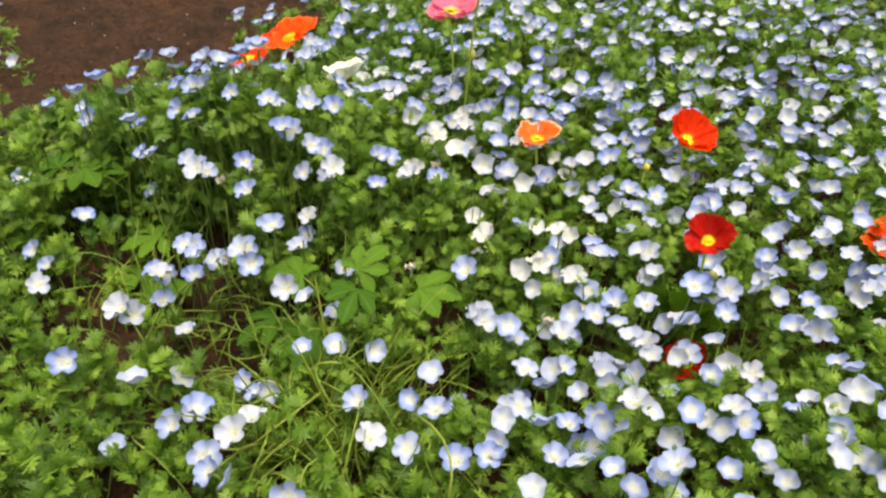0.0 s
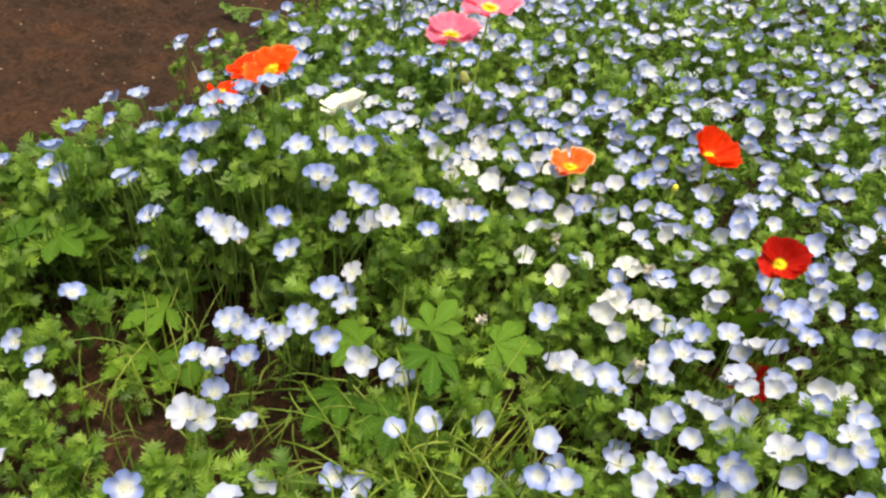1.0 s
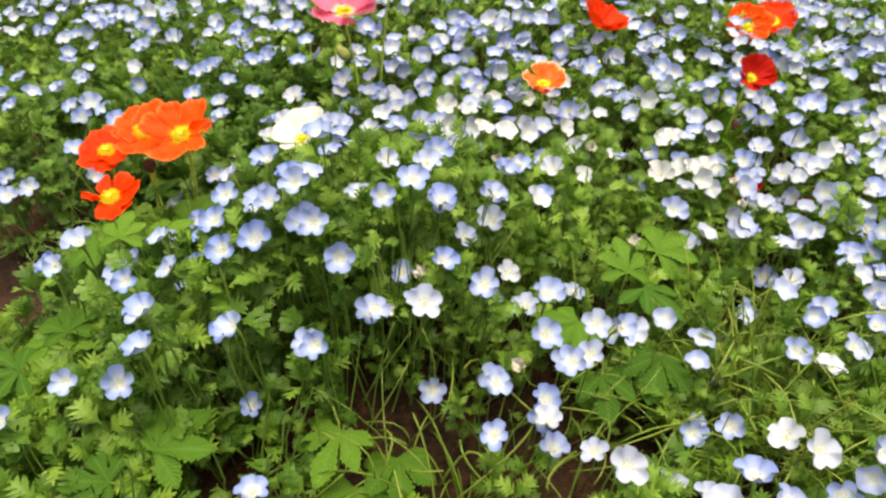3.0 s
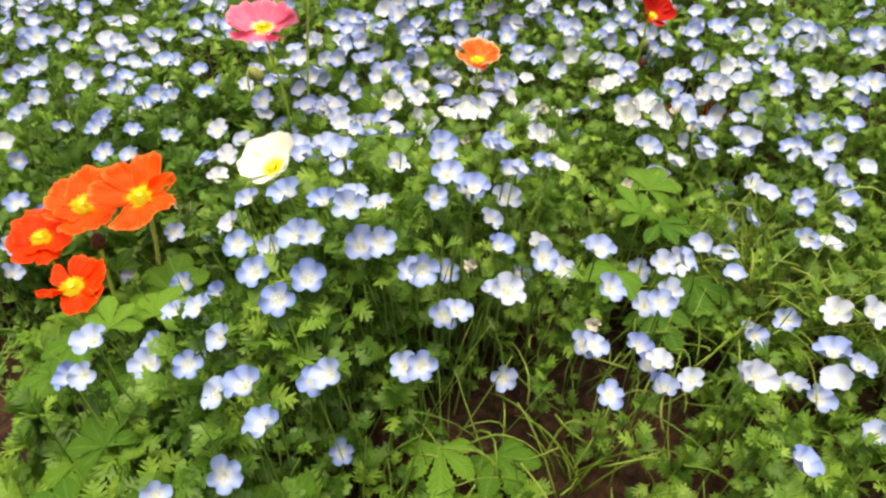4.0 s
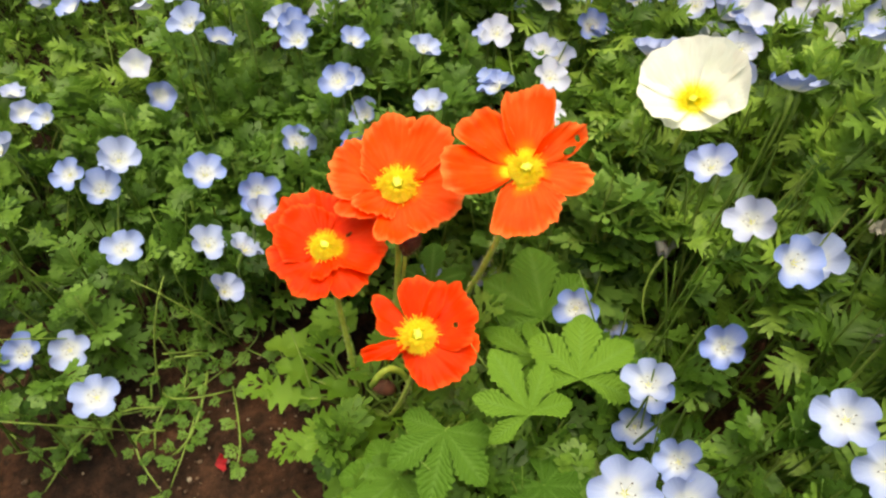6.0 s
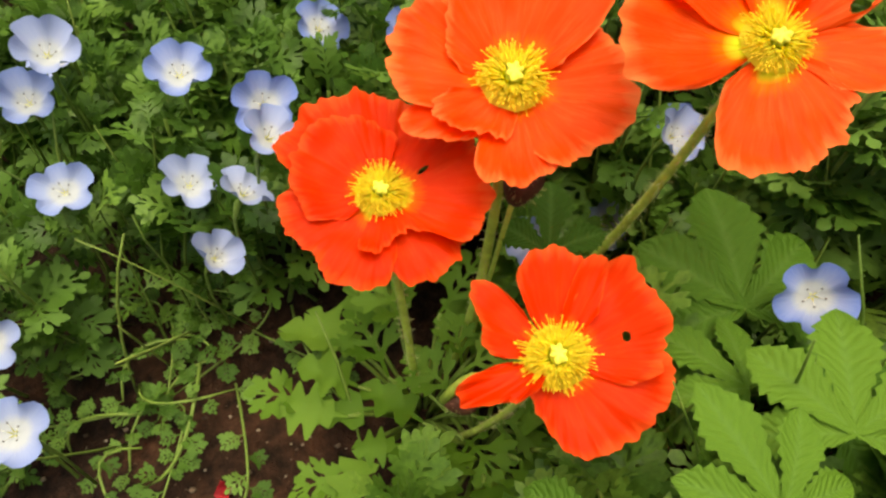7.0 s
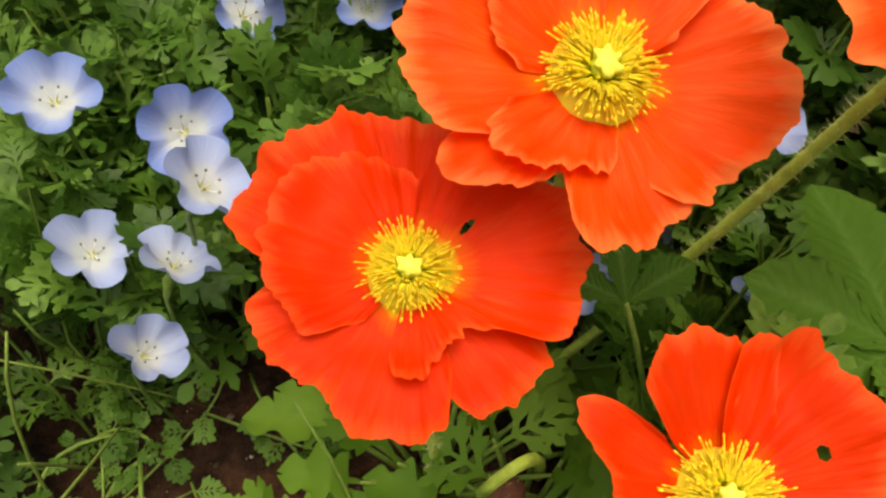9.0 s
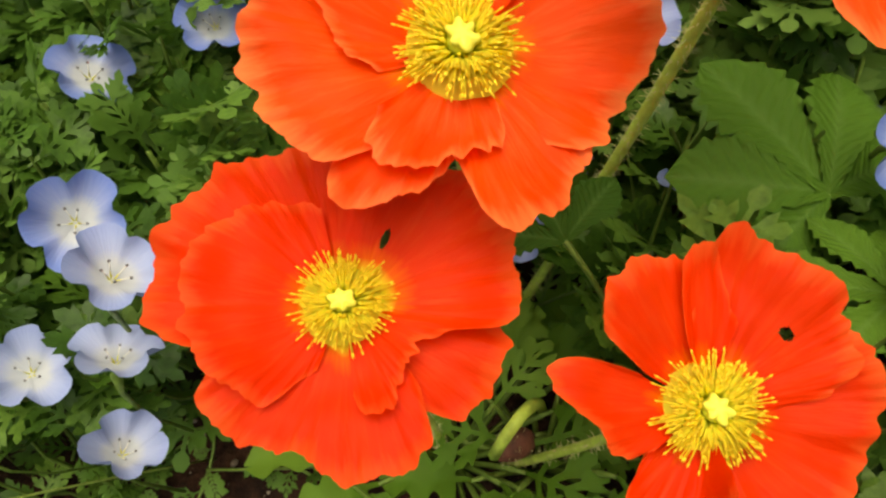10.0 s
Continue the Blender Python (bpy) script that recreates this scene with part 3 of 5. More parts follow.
poppy("orange poppy with six narrow parted petals on a long hairy stem", (0.1092, -0.017, 0.2225), (-0.1, -0.34, 0.93), 0.0405, [], ORANGE_LIT, (0.045, 0.006), 0.27, 0.0019, (0.014, 0.002, -0.010), 300, 900, seed=8, group=OR, rims=[
    (0, [(140, 0.60), (150, 0.99), (156, 1.11), (165, 1.16), (175, 1.16), (184, 1.12), (191, 1.00), (195, 0.79), (199, 0.46)], dict(cup=0.2, ruffle=0.06)),
    (0, [(301, 0.50), (311, 0.72), (321, 0.84), (331, 0.89), (340, 0.88), (350, 0.82), (358, 0.52)], dict(cup=0.22, ruffle=0.1)),
    (1, [(93, 0.46), (99, 0.73), (103, 0.85), (111, 0.92), (122, 0.98), (133, 1.03), (140, 1.06), (147, 0.99), (153, 0.66)], dict(cup=0.26, ruffle=0.07)),
    (1, [(-1, 0.52), (3, 0.71), (8, 0.87), (17, 0.92), (27, 0.88), (36, 0.75), (40, 0.60), (45, 0.43)], dict(cup=0.34, ruffle=0.12, roll=0.14, holes=((8, 0.63, 0.09, 0.05), (15, 0.78, 0.03, 0.05)))),
    (1, [(204, 0.42), (212, 0.55), (219, 0.74), (227, 1.04), (240, 1.00), (252, 0.95), (265, 0.90), (278, 0.83), (292, 0.73), (306, 0.63), (317, 0.40)], dict(cup=0.14, ruffle=0.06)),
    (2, [(31, 0.37), (40, 0.60), (47, 0.85), (56, 1.02), (65, 1.06), (75, 1.06), (90, 1.00), (98, 0.89), (104, 0.61), (109, 0.45)], dict(cup=0.3, ruffle=0.07))])
poppy("small orange-red poppy with a curled narrow petal", (0.0375, -0.066, 0.16), (-0.12, -0.2, 0.97), 0.034, [], ORANGE, (0.022, -0.03), 0.34, 0.0016, (0.004, -0.004, 0), 420, 220, seed=11, group=OR, rims=[
    (0, [(205, 0.35), (226, 0.45), (240, 0.57), (250, 0.68), (256, 0.8), (262, 0.87), (278, 0.91), (296, 0.95), (310, 0.98), (323, 1.0), (335, 0.99), (345, 0.94), (352, 0.85)], dict(cup=0.1, ruffle=0.06)),
    (1, [(43, 0.6), (56, 0.86), (62, 0.9), (76, 0.95), (89, 0.93), (94, 0.88), (99, 0.8), (104, 0.62), (107, 0.42)], dict(cup=0.22, base=0.85)),
    (2, [(316, 0.4), (319, 0.56), (322, 0.7), (330, 0.81), (341, 0.89), (356, 0.96), (372, 1.01), (388, 1.03), (397, 1.06), (405, 0.98), (411, 0.7), (416, 0.5)], dict(cup=0.18, holes=((359, 0.62, 0.035, 0.045),))),
    (2, [(110, 0.42), (112, 0.7), (115, 0.86), (119, 0.97), (123, 1.02), (128, 0.96), (132, 0.87), (139, 0.75), (146, 0.69), (156, 0.66), (164, 0.6), (168, 0.4)], dict(cup=0.17, ruffle=0.05, base=0.85)),
    (3, [(168, 0.4), (174, 0.62), (178, 0.8), (184, 0.91), (190, 0.97), (195, 0.94), (199, 0.76), (206, 0.62), (214, 0.56), (223, 0.4)], dict(cup=0.10, roll=0.26, ruffle=0.22, base=0.8)),
    (3, [(28, 0.5), (37, 0.72), (43, 0.91), (48, 0.97), (52, 0.99), (57, 0.9), (62, 0.6), (66, 0.4)], dict(cup=0.26))])

BK = "poppies among the nemophila"
poppy("cream white cupped poppy with a yellow heart", (0.235, 0.018, 0.215), (-0.40, -0.10, 0.91), 0.0345,
      [(70, 78, 1.0, dict(cup=0.62, ruffle=0.03, layer=0, notch=0.03)), (250, 74, 0.8, dict(cup=0.38, ruffle=0.03, layer=0, notch=0.03)), (160, 66, 0.9, dict(cup=0.52, ruffle=0.03, layer=1, notch=0.03)),
       (-20, 66, 0.95, dict(cup=0.52, ruffle=0.03, layer=1, notch=0.03))], WHITE, (0.24, 0.035), 0.27, 0.0017, (0, 0, 0), 110, 0, seed=14, group=BK)
poppy("open pink poppy with a yellow heart", (0.237, 0.181, 0.29), (-0.02, -0.05, 1.0), 0.039,
      [(65, 64, 1.0, dict(cup=0.34)), (245, 64, 0.95, dict(cup=0.18, layer=-1)), (155, 60, 1.0, dict(cup=0.3, layer=1)), (-25, 60, 1.0, dict(cup=0.3, layer=1))],
      PINK, (0.25, 0.2), 0.27, 0.0016, (0.01, 0, 0), 90, 0, seed=17, group=BK)
poppy("tall pink poppy with paler rims", (0.292, 0.19, 0.349), (-0.02, -0.05, 1.0), 0.039,
      [(75, 64, 1.0, dict(cup=0.34)), (255, 64, 0.97, dict(cup=0.2, layer=-1)), (165, 60, 1.0, dict(cup=0.3, layer=1)), (-15, 60, 1.0, dict(cup=0.28, layer=1))],
      PINK, (0.275, 0.2), 0.27, 0.0016, (-0.006, 0, 0), 90, 0, seed=19, group=BK)
poppy("small orange poppy with crumpled cream-edged petals", (0.487, 0.176, 0.235), (-0.05, -0.1, 1.0), 0.03,
      [(80, 58, 0.95, dict(cup=0.42, ruffle=0.14)), (200, 55, 0.9, dict(cup=0.32, ruffle=0.16)), (320, 55, 0.95, dict(cup=0.3, ruffle=0.14)), (265, 40, 0.7, dict(cup=0.16, ruffle=0.16, layer=-1))],
      TWO_TONE, (0.49, 0.2), 0.26, 0.0015, (0.004, 0, 0), 70, 0, seed=23, group=BK)
poppy("bright scarlet-orange poppy half turned away", (0.555, 0.366, 0.228), (0.30, 0.02, 0.95), 0.034,
      [(60, 70, 0.86, dict(cup=0.7)), (240, 70, 1.0, dict(cup=0.62)), (150, 62, 0.95, dict(cup=0.66, layer=1)), (-30, 62, 0.95, dict(cup=0.6, layer=1))],
      SCARLET, (0.555, 0.385), 0.13, 0.0016, (0.01, 0.006, 0), 70, 0, seed=29, group=BK)
poppy("deep red open poppy with yellow stamens", (0.735, 0.223, 0.256), (0.18, -0.42, 0.9), 0.024,
      [(60, 62, 1.0, dict(cup=0.8)), (240, 62, 0.98, dict(cup=0.6, layer=-1)), (150, 58, 0.96, dict(cup=0.72, layer=1)), (-30, 58, 0.96, dict(cup=0.7, layer=1))],
      CRIMSON, (0.735, 0.25), 0.25, 0.0016, (0.004, 0, 0), 70, 0, seed=31, group=BK)
poppy("orange poppy standing among distant nemophila", (0.791, 0.499, 0.2), (-0.1, -0.45, 0.88), 0.036,
      [(60, 62, 1.0, dict(cup=0.34)), (240, 62, 0.95, dict(cup=0.28, layer=-1)), (150, 58, 0.96, dict(cup=0.32, layer=1)), (-30, 58, 0.96, dict(cup=0.3, layer=1))],
      ORANGE_LIT, (0.79, 0.53), 0.25, 0.0015, (0.004, 0, 0), 60, 0, seed=37, group=BK)
poppy("orange-red poppy beside another at the back of the bed", (0.835, 0.53, 0.2), (-0.1, -0.3, 0.93), 0.036,
      [(60, 62, 1.0, dict(cup=0.34)), (240, 62, 0.95, dict(cup=0.28, layer=-1)), (150, 58, 0.96, dict(cup=0.32, layer=1)), (-30, 58, 0.96, dict(cup=0.3, layer=1))],
      SCARLET, (0.84, 0.56), 0.25, 0.0015, (0.004, 0, 0), 60, 0, seed=41, group=BK)
poppy("low dark red poppy half hidden under nemophila", (0.777, 0.222, 0.10), (-0.1, -0.6, 0.7), 0.026,
      [(60, 62, 1.0, dict(cup=0.6)), (240, 62, 0.95, dict(cup=0.55)), (150, 58, 0.96, dict(cup=0.58, layer=1)), (-30, 58, 0.96, dict(cup=0.56, layer=1))],
      CRIMSON, (0.78, 0.24), 0.25, 0.0014, (0.004, 0, 0), 40, 0, seed=43, group=BK)


poppy("crumpled dark red poppy sunk among nemophila", (0.848, 0.174, 0.115), (-0.2, -0.5, 0.75), 0.024,
      [(50, 62, 1.0, dict(cup=0.6)), (230, 62, 0.95, dict(cup=0.55)), (140, 58, 0.96, dict(cup=0.58, layer=1)), (-40, 58, 0.96, dict(cup=0.56, layer=1))],
      CRIMSON, (0.85, 0.19), 0.25, 0.0014, (0.004, 0, 0), 40, 0, seed=47, group=BK)


# ---- poppy buds ----
def bud(label, centre, size, mat, root, nod=0.0, seed=1, sag=(0, 0, 0), stem_r=0.0012):
    thing = tagged(new("poppy_bud"), label, "flower bud", "poppy buds")
    base = Vector((root[0], root[1], float(ground_z(*root)) - 0.01))
    thing.matrix_basis = Matrix.Translation(base)
    r = random.Random(seed)
    n, rows, vs = 12, 9, []
    for i in range(rows + 1):
        t = math.pi * i / rows
        for k in range(n):
            a = 6.2832 * k / n
            rad = size * 0.62 * math.sin(t) * (1 + 0.07 * math.cos(3 * a)) * (1 - 0.15 * math.cos(t))
            vs.append((rad * math.cos(a), rad * math.sin(a), -size * math.cos(t) + 0.0004 * r.uniform(-1, 1)))
    fs = [(i * n + k, i * n + (k + 1) % n, (i + 1) * n + (k + 1) % n, (i + 1) * n + k) for i in range(rows) for k in range(n)]
    tilt = Vector((math.sin(nod), -0.3 * math.sin(nod), math.cos(nod)))
    m = frame_to(Vector(centre) - base, tilt)
    head = child("bud_head", mesh_from("bud_head", vs, fs, mat), thing, m=m)
    hv, hf = [], []
    for _ in range(110):
        d = Vector((r.gauss(0, 1), r.gauss(0, 1), r.gauss(0, 1))).normalized()
        p = Vector((d.x * size * 0.6, d.y * size * 0.6, d.z * size * 0.95))
        s = d.orthogonal().normalized() * 0.00012
        k = len(hv)
        hv += [tuple(p + s), tuple(p - s), tuple(p + d * 0.002 * r.uniform(0.6, 1.3))]
        hf.append((k, k + 1, k + 2))
    child("hairs", mesh_from("hairs", hv, hf, HAIR, smooth=False), head)
    end = Vector(centre) - base - tilt * size * 0.9
    pts = bend((0, 0, 0), end, sag, 10)
    sv, sf, su = tube([tuple(p) for p in pts], [stem_r] * 10, 6)
    child("stem", mesh_from("stem", sv, sf, POPPY_STEM, su), thing)


bud("yellow-green poppy seed head on a thin stem", (0.558, 0.305, 0.205), 0.006, STIGMA, (0.555, 0.315), 0.1, 2)
bud("hairy green poppy bud among nemophila", (0.683, 0.313, 0.18), 0.011, BUD_GREEN, (0.68, 0.33), 0.3, 3)
bud("dark red-brown poppy bud hanging down", (0.744, 0.230, 0.182), 0.011, BUD_BROWN, (0.74, 0.245), 2.6, 4, (0.012, 0, 0.03))
bud("green poppy bud beside a deep red poppy", (0.745, 0.240, 0.205), 0.010, BUD_GREEN, (0.755, 0.25), 0.4, 5)
bud("nodding green poppy bud beside the pink poppies", (0.217, 0.236, 0.205), 0.012, BUD_GREEN, (0.23, 0.235), 2.3, 6, (-0.012, 0, 0.035))
bud("brown withered poppy bud behind the orange poppies", (0.05, -0.002, 0.160), 0.011, BUD_BROWN, (0.04, 0.004), 0.2, 7)
bud("low brown-green bud on a thick curved stem", (0.024, -0.035, 0.045), 0.009, BUD_BROWN, (0.055, -0.03), 1.9, 8, (0.0, 0, 0.045), 0.0024)


# ---- leaves ----
def lobed_leaf(lobes, fine, seed, length=1.0, width=0.34, broad=1.0):
    """A pinnately lobed nemophila leaf along +y, unit long; every lobe grows from the midrib's own vertices."""
    r = random.Random(seed)
    vs, us, fs = [], [], []
    if fine:
        ys = [0.0, 0.16]
        for i in range(lobes):
            ys += [0.24 + 0.66 * i / lobes, 0.24 + 0.66 * (i + 0.5) / lobes]
        ys.append(0.93)
        grown = range(2, 2 + 2 * lobes, 2)
    else:
        ys = [0.0] + [0.2 + 0.72 * i / lobes for i in range(lobes + 1)]
        grown = range(1, lobes + 1)

    def z_at(x, y):
        return 0.18 * math.sin(y * 2.4) - 0.16 * y * y + 0.5 * x * x

    def put(x, y, dz=0.0):
        vs.append((x, y, z_at(x, y) + dz))
        us.append((x, y))
        return len(vs) - 1

    left, right = [], []
    for i, y in enumerate(ys):
        w = 0.018 if i == 0 else 0.034 * (1 - 0.35 * y)
        left.append(put(-w, y))
        right.append(put(w, y))
    for i in range(len(ys) - 1):
        fs.append((left[i], right[i], right[i + 1], left[i + 1]))
    for n, i in enumerate(grown):
        y0, y1 = ys[i], ys[i + 1]
        part_ = (n + 1) / (lobes + 1)
        prof = width * (0.72 + 0.5 * math.sin(math.pi * (0.15 + 0.75 * part_))) * (1.0 if n < lobes - 1 else 0.8)
        for s, ids in ((-1, left), (1, right)):
            ln = prof * r.uniform(0.78, 1.18)
            fwd = 0.7 + r.uniform(-0.15, 0.2)
            ym = (y0 + y1) / 2
            h = (0.13 if fine else 0.06) * r.uniform(-1, 1)
            q = math.hypot(1, fwd)
            dx, dy = s / q, fwd / q
            px, py = -dy * s, dx * s
            wd = (0.082 * broad if fine else 0.052) * r.uniform(0.85, 1.2)

            def lobe_at(l, w, dz):
                return put(dx * l * ln + px * w * wd, ym + dy * l * ln + py * w * wd, dz)

            if fine:
                c = lobe_at(0.66, 0.0, h * 0.6 - 0.01)
                k = r.uniform(0.85, 1.15)
                rim = [lobe_at(0.38, -0.40, h * 0.4), lobe_at(0.58, -0.94 * k, h * 0.6), lobe_at(0.84, -1.30 * k, h * 0.8), lobe_at(0.82, -0.52, h * 0.8),
                       lobe_at(1.02, -0.62, h), lobe_at(1.24, -0.06, h), lobe_at(1.06, 0.52, h), lobe_at(0.84, 0.48, h * 0.8),
                       lobe_at(0.90, 1.22 / k, h * 0.8), lobe_at(0.60, 0.94 / k, h * 0.6), lobe_at(0.38, 0.40, h * 0.4)]
                ring = [ids[i]] + rim + [ids[i + 1]]
                for m_, n_ in zip(ring, ring[1:] + ring[:1]):
                    fs.append((c, m_, n_) if s > 0 else (c, n_, m_))
            else:
                b, c, d = lobe_at(0.74, -0.95, h), lobe_at(1.2, 0.1, h), lobe_at(0.7, 0.85, h * 0.8)
                ring = [ids[i], b, c, d, ids[i + 1]]
                fs.append(tuple(ring) if s > 0 else tuple(reversed(ring)))
    w = 0.07 * broad if fine else 0.07
    tip = [put(w * 0.8, 0.97), put(w, 1.03), put(w * 0.45, 1.10), put(-w * 0.45, 1.10), put(-w, 1.03), put(-w * 0.8, 0.97)] if fine else [put(w, 1.0), put(0.0, 1.12), put(-w, 1.0)]
    fs.append((left[-1], right[-1], *tip))
    return np.array(vs), fs, np.array(us)


def triangulated(fs):
    out = []
    for f in fs:
        for k in range(1, len(f) - 1):
            out.append((f[0], f[k], f[k + 1]))
    return np.array(out)


def scatter_mesh(name, templates, where, rot, size, mat, pick):
    """Joins many turned and scaled copies of small templates into one mesh."""
    vs, fs, us, at = [], [], [], 0
    for ti, (tv, tf, tu) in enumerate(templates):
        sel = np.nonzero(pick == ti)[0]
        if len(sel) == 0:
            continue
        tri = triangulated(tf) if not isinstance(tf, np.ndarray) else tf
        v = np.einsum("nij,vj->nvi", rot[sel], tv) * size[sel, None, None] + where[sel, None, :]
        nv = len(tv)
        f = tri[None] + (np.arange(len(sel)) * nv)[:, None, None] + at
        vs.append(v.reshape(-1, 3))
        fs.append(f.reshape(-1, 3))
        us.append(np.tile(tu, (len(sel), 1)))
        at += nv * len(sel)
    return mesh_from(name, np.concatenate(vs), np.concatenate(fs), mat, np.concatenate(us))


def turns(yaw, pitch, rollv):
    """Rotation matrices: roll about y, then pitch about x, then yaw about z."""
    cy, sy, cp, sp, cr, sr = np.cos(yaw), np.sin(yaw), np.cos(pitch), np.sin(pitch), np.cos(rollv), np.sin(rollv)
    z, o = np.zeros_like(yaw), np.ones_like(yaw)
    Rz = np.stack([np.stack([cy, -sy, z], -1), np.stack([sy, cy, z], -1), np.stack([z, z, o], -1)], -2)
    Rx = np.stack([np.stack([o, z, z], -1), np.stack([z, cp, -sp], -1), np.stack([z, sp, cp], -1)], -2)
    Ry = np.stack([np.stack([cr, z, sr], -1), np.stack([z, o, z], -1), np.stack([-sr, z, cr], -1)], -2)
    return Rz @ Rx @ Ry


FINE_LEAVES = [lobed_leaf((4, 3, 4, 5, 3)[s], True, s, width=0.37, broad=1.3) for s in range(5)]
COARSE_LEAVES = [lobed_leaf(4, False, s + 20, width=0.36) for s in range(6)]
FAR_LEAVES = [lobed_leaf(2, False, s + 40, width=0.4) for s in range(4)]


def patchy(x, y, s=6.0, o=0.0):
    """Slow unevenness, about -1 to 1."""
    return np.sin(s * x + 1.3 + o) * np.sin(s * 0.83 * y + 0.7 - o) * 0.6 + np.sin(2.3 * s * x - 1.7 * s * y + o) * 0.4


def bare(x, y):
    """The open soil beside the orange poppies."""
    d = ((x + 0.085) / 0.075) ** 2 + ((y + 0.004) / 0.066) ** 2
    e = ((x - 0.0) / 0.05) ** 2 + ((y - 0.03) / 0.04) ** 2
    f = ((x - 0.022) / 0.05) ** 2 + ((y + 0.03) / 0.05) ** 2
    h = ((x + 0.17) / 0.12) ** 2 + ((y + 0.05) / 0.068) ** 2
    return (d < 1) | (e < 1) | (f < 1) | (h < 1)


def shaded_front(x, y):
    """The thin, low stretch at the front, where bare stems and soil show."""
    return (((x - 0.40) / 0.18) ** 2 + ((y + 0.31) / 0.12) ** 2 < 1) | (((x - 0.56) / 0.08) ** 2 + ((y + 0.25) / 0.06) ** 2 < 1)


def sprout(x0, x1, y0, y1, per_m2):
    n = int((x1 - x0) * (y1 - y0) * per_m2)
    x, y = rng.uniform(x0, x1, n), rng.uniform(y0, y1, n)
    ok = in_bed(x, y) & ~bare(x, y) & ((x > -0.02) | (y > 0.22) | (rng.random(n) < 0.15)) & (~shaded_front(x, y) | (rng.random(n) < 0.22))
    ok &= ~((((x + 0.125) / 0.075) ** 2 + ((y - 0.05) / 0.05) ** 2 < 1) & (rng.random(n) < 0.6))
    return x[ok], y[ok]


def make_room(w, ahead=None):
    """Leaves bend down under the flowers and poppies that stand above them; ahead: from leaf base to tip."""
    ahead = np.zeros_like(w) if ahead is None else ahead
    order = np.argsort(w[:, 0])
    w, ahead = w[order], ahead[order]
    xs, z = w[:, 0], w[:, 2].copy()
    reach = float(np.abs(ahead[:, 0]).max()) if len(w) else 0.0
    for (px, py, pz), wide, drop in CLEAR:
        i0, i1 = np.searchsorted(xs, (px - wide - reach, px + wide + reach))
        if i0 == i1:
            continue
        base, way, low = w[i0:i1], ahead[i0:i1], z[i0:i1]
        for part in (0.0, 0.5, 1.0):
            d = np.hypot(base[:, 0] + way[:, 0] * part - px, base[:, 1] + way[:, 1] * part - py)
            low = np.where(d < wide, np.minimum(low, pz - drop * (1 - 0.5 * d / wide) - np.maximum(way[:, 2] * part, 0)), low)
        z[i0:i1] = low
    z = np.maximum(z, ground_z(w[:, 0], w[:, 1]) + 0.004)
    out = np.empty_like(z)
    out[order] = z
    return out


def tufts():
    """Shoots round the flowers that stand by the path and at the front, up to just under each."""
    g = np.random.default_rng(3)
    some = [p for p in spots if p.x < 0.06 or (p.y < -0.16 and p.x < 0.34)]
    x = np.concatenate([p.x + g.normal(0, 0.016, 3) for p in some])
    y = np.concatenate([p.y + g.normal(0.008, 0.016, 3) for p in some])
    ok = ~bare(x, y)
    return x[ok], y[ok], np.repeat([p.z - 0.016 for p in some], 3)[ok]


def foliage(name, label, x, y, leaves, templates, size_lo, size_hi, seed, plants=True, mat=FOLIAGE, tops=None):
    """Shoots with leaves from soil to canopy, all joined."""
    g = np.random.default_rng(seed)
    n = len(x)
    top = canopy_z(x, y) - (0.028 if templates is FINE_LEAVES else 0.019) - 0.06 * shaded_front(x, y) + g.normal(0, 0.014, n) + 0.016 * patchy(x, y, 23)
    low = ground_z(x, y)
    top = top - 0.034 * smooth01(0.08, -0.06, x)
    if tops is not None:
        top = tops + g.normal(0, 0.006, n)
    top = np.maximum(top, low + 0.03)
    lean_a, lean = g.uniform(0, 6.283, n), g.uniform(0.0, 0.045, n)
    t = 1 - g.uniform(0, 1, (n, leaves)) ** 1.5 * 0.95
    t[:, 0] = 1.0
    hx = x[:, None] + np.cos(lean_a)[:, None] * lean[:, None] * (t - 1)
    hy = y[:, None] + np.sin(lean_a)[:, None] * lean[:, None] * (t - 1)
    hz = low[:, None] + (top - low)[:, None] * t
    yaw = g.uniform(0, 6.283, (n, leaves))
    pitch = g.uniform(-0.3, 1.1, (n, leaves)) + 0.4 * (t > 0.9)
    size = g.uniform(size_lo, size_hi, (n, leaves)) * (0.75 + 0.35 * t)
    where = np.stack((hx, hy, hz), -1).reshape(-1, 3)
    rot = turns(yaw.ravel(), pitch.ravel(), g.uniform(-0.8, 0.8, n * leaves))
    where[:, 2] = make_room(where, rot[:, :, 1] * size.ravel()[:, None])
    pick = g.integers(0, len(templates), n * leaves)
    leaf_of = np.repeat(np.arange(n), leaves)
    cell = plant_of(x, y) if plants else np.zeros(n, int)
    for c in np.unique(cell):
        mine = np.nonzero(cell == c)[0]
        sel = np.isin(leaf_of, mine)
        me = scatter_mesh("foliage", templates, where[sel], rot[sel], size.ravel()[sel], mat, pick[sel])
        if not plants:
            tagged(new(name, me), label, "foliage", kind="stuff")
            continue
        plant = tagged(new("nemophila_plant"), "bushy nemophila plant with small lobed green leaves", "plant", "nemophila plants")
        foot = Vector((float(x[mine].mean()), float(y[mine].mean()), float(low[mine].mean())))
        plant.matrix_basis = Matrix.Translation(foot)
        child("foliage", me, plant, m=Matrix.Translation(-foot))
        child("stem_tuft", stem_mesh(x[mine], y[mine], low[mine], top[mine], lean_a[mine], lean[mine], g), plant, "thin pale green stems", Matrix.Translation(-foot))


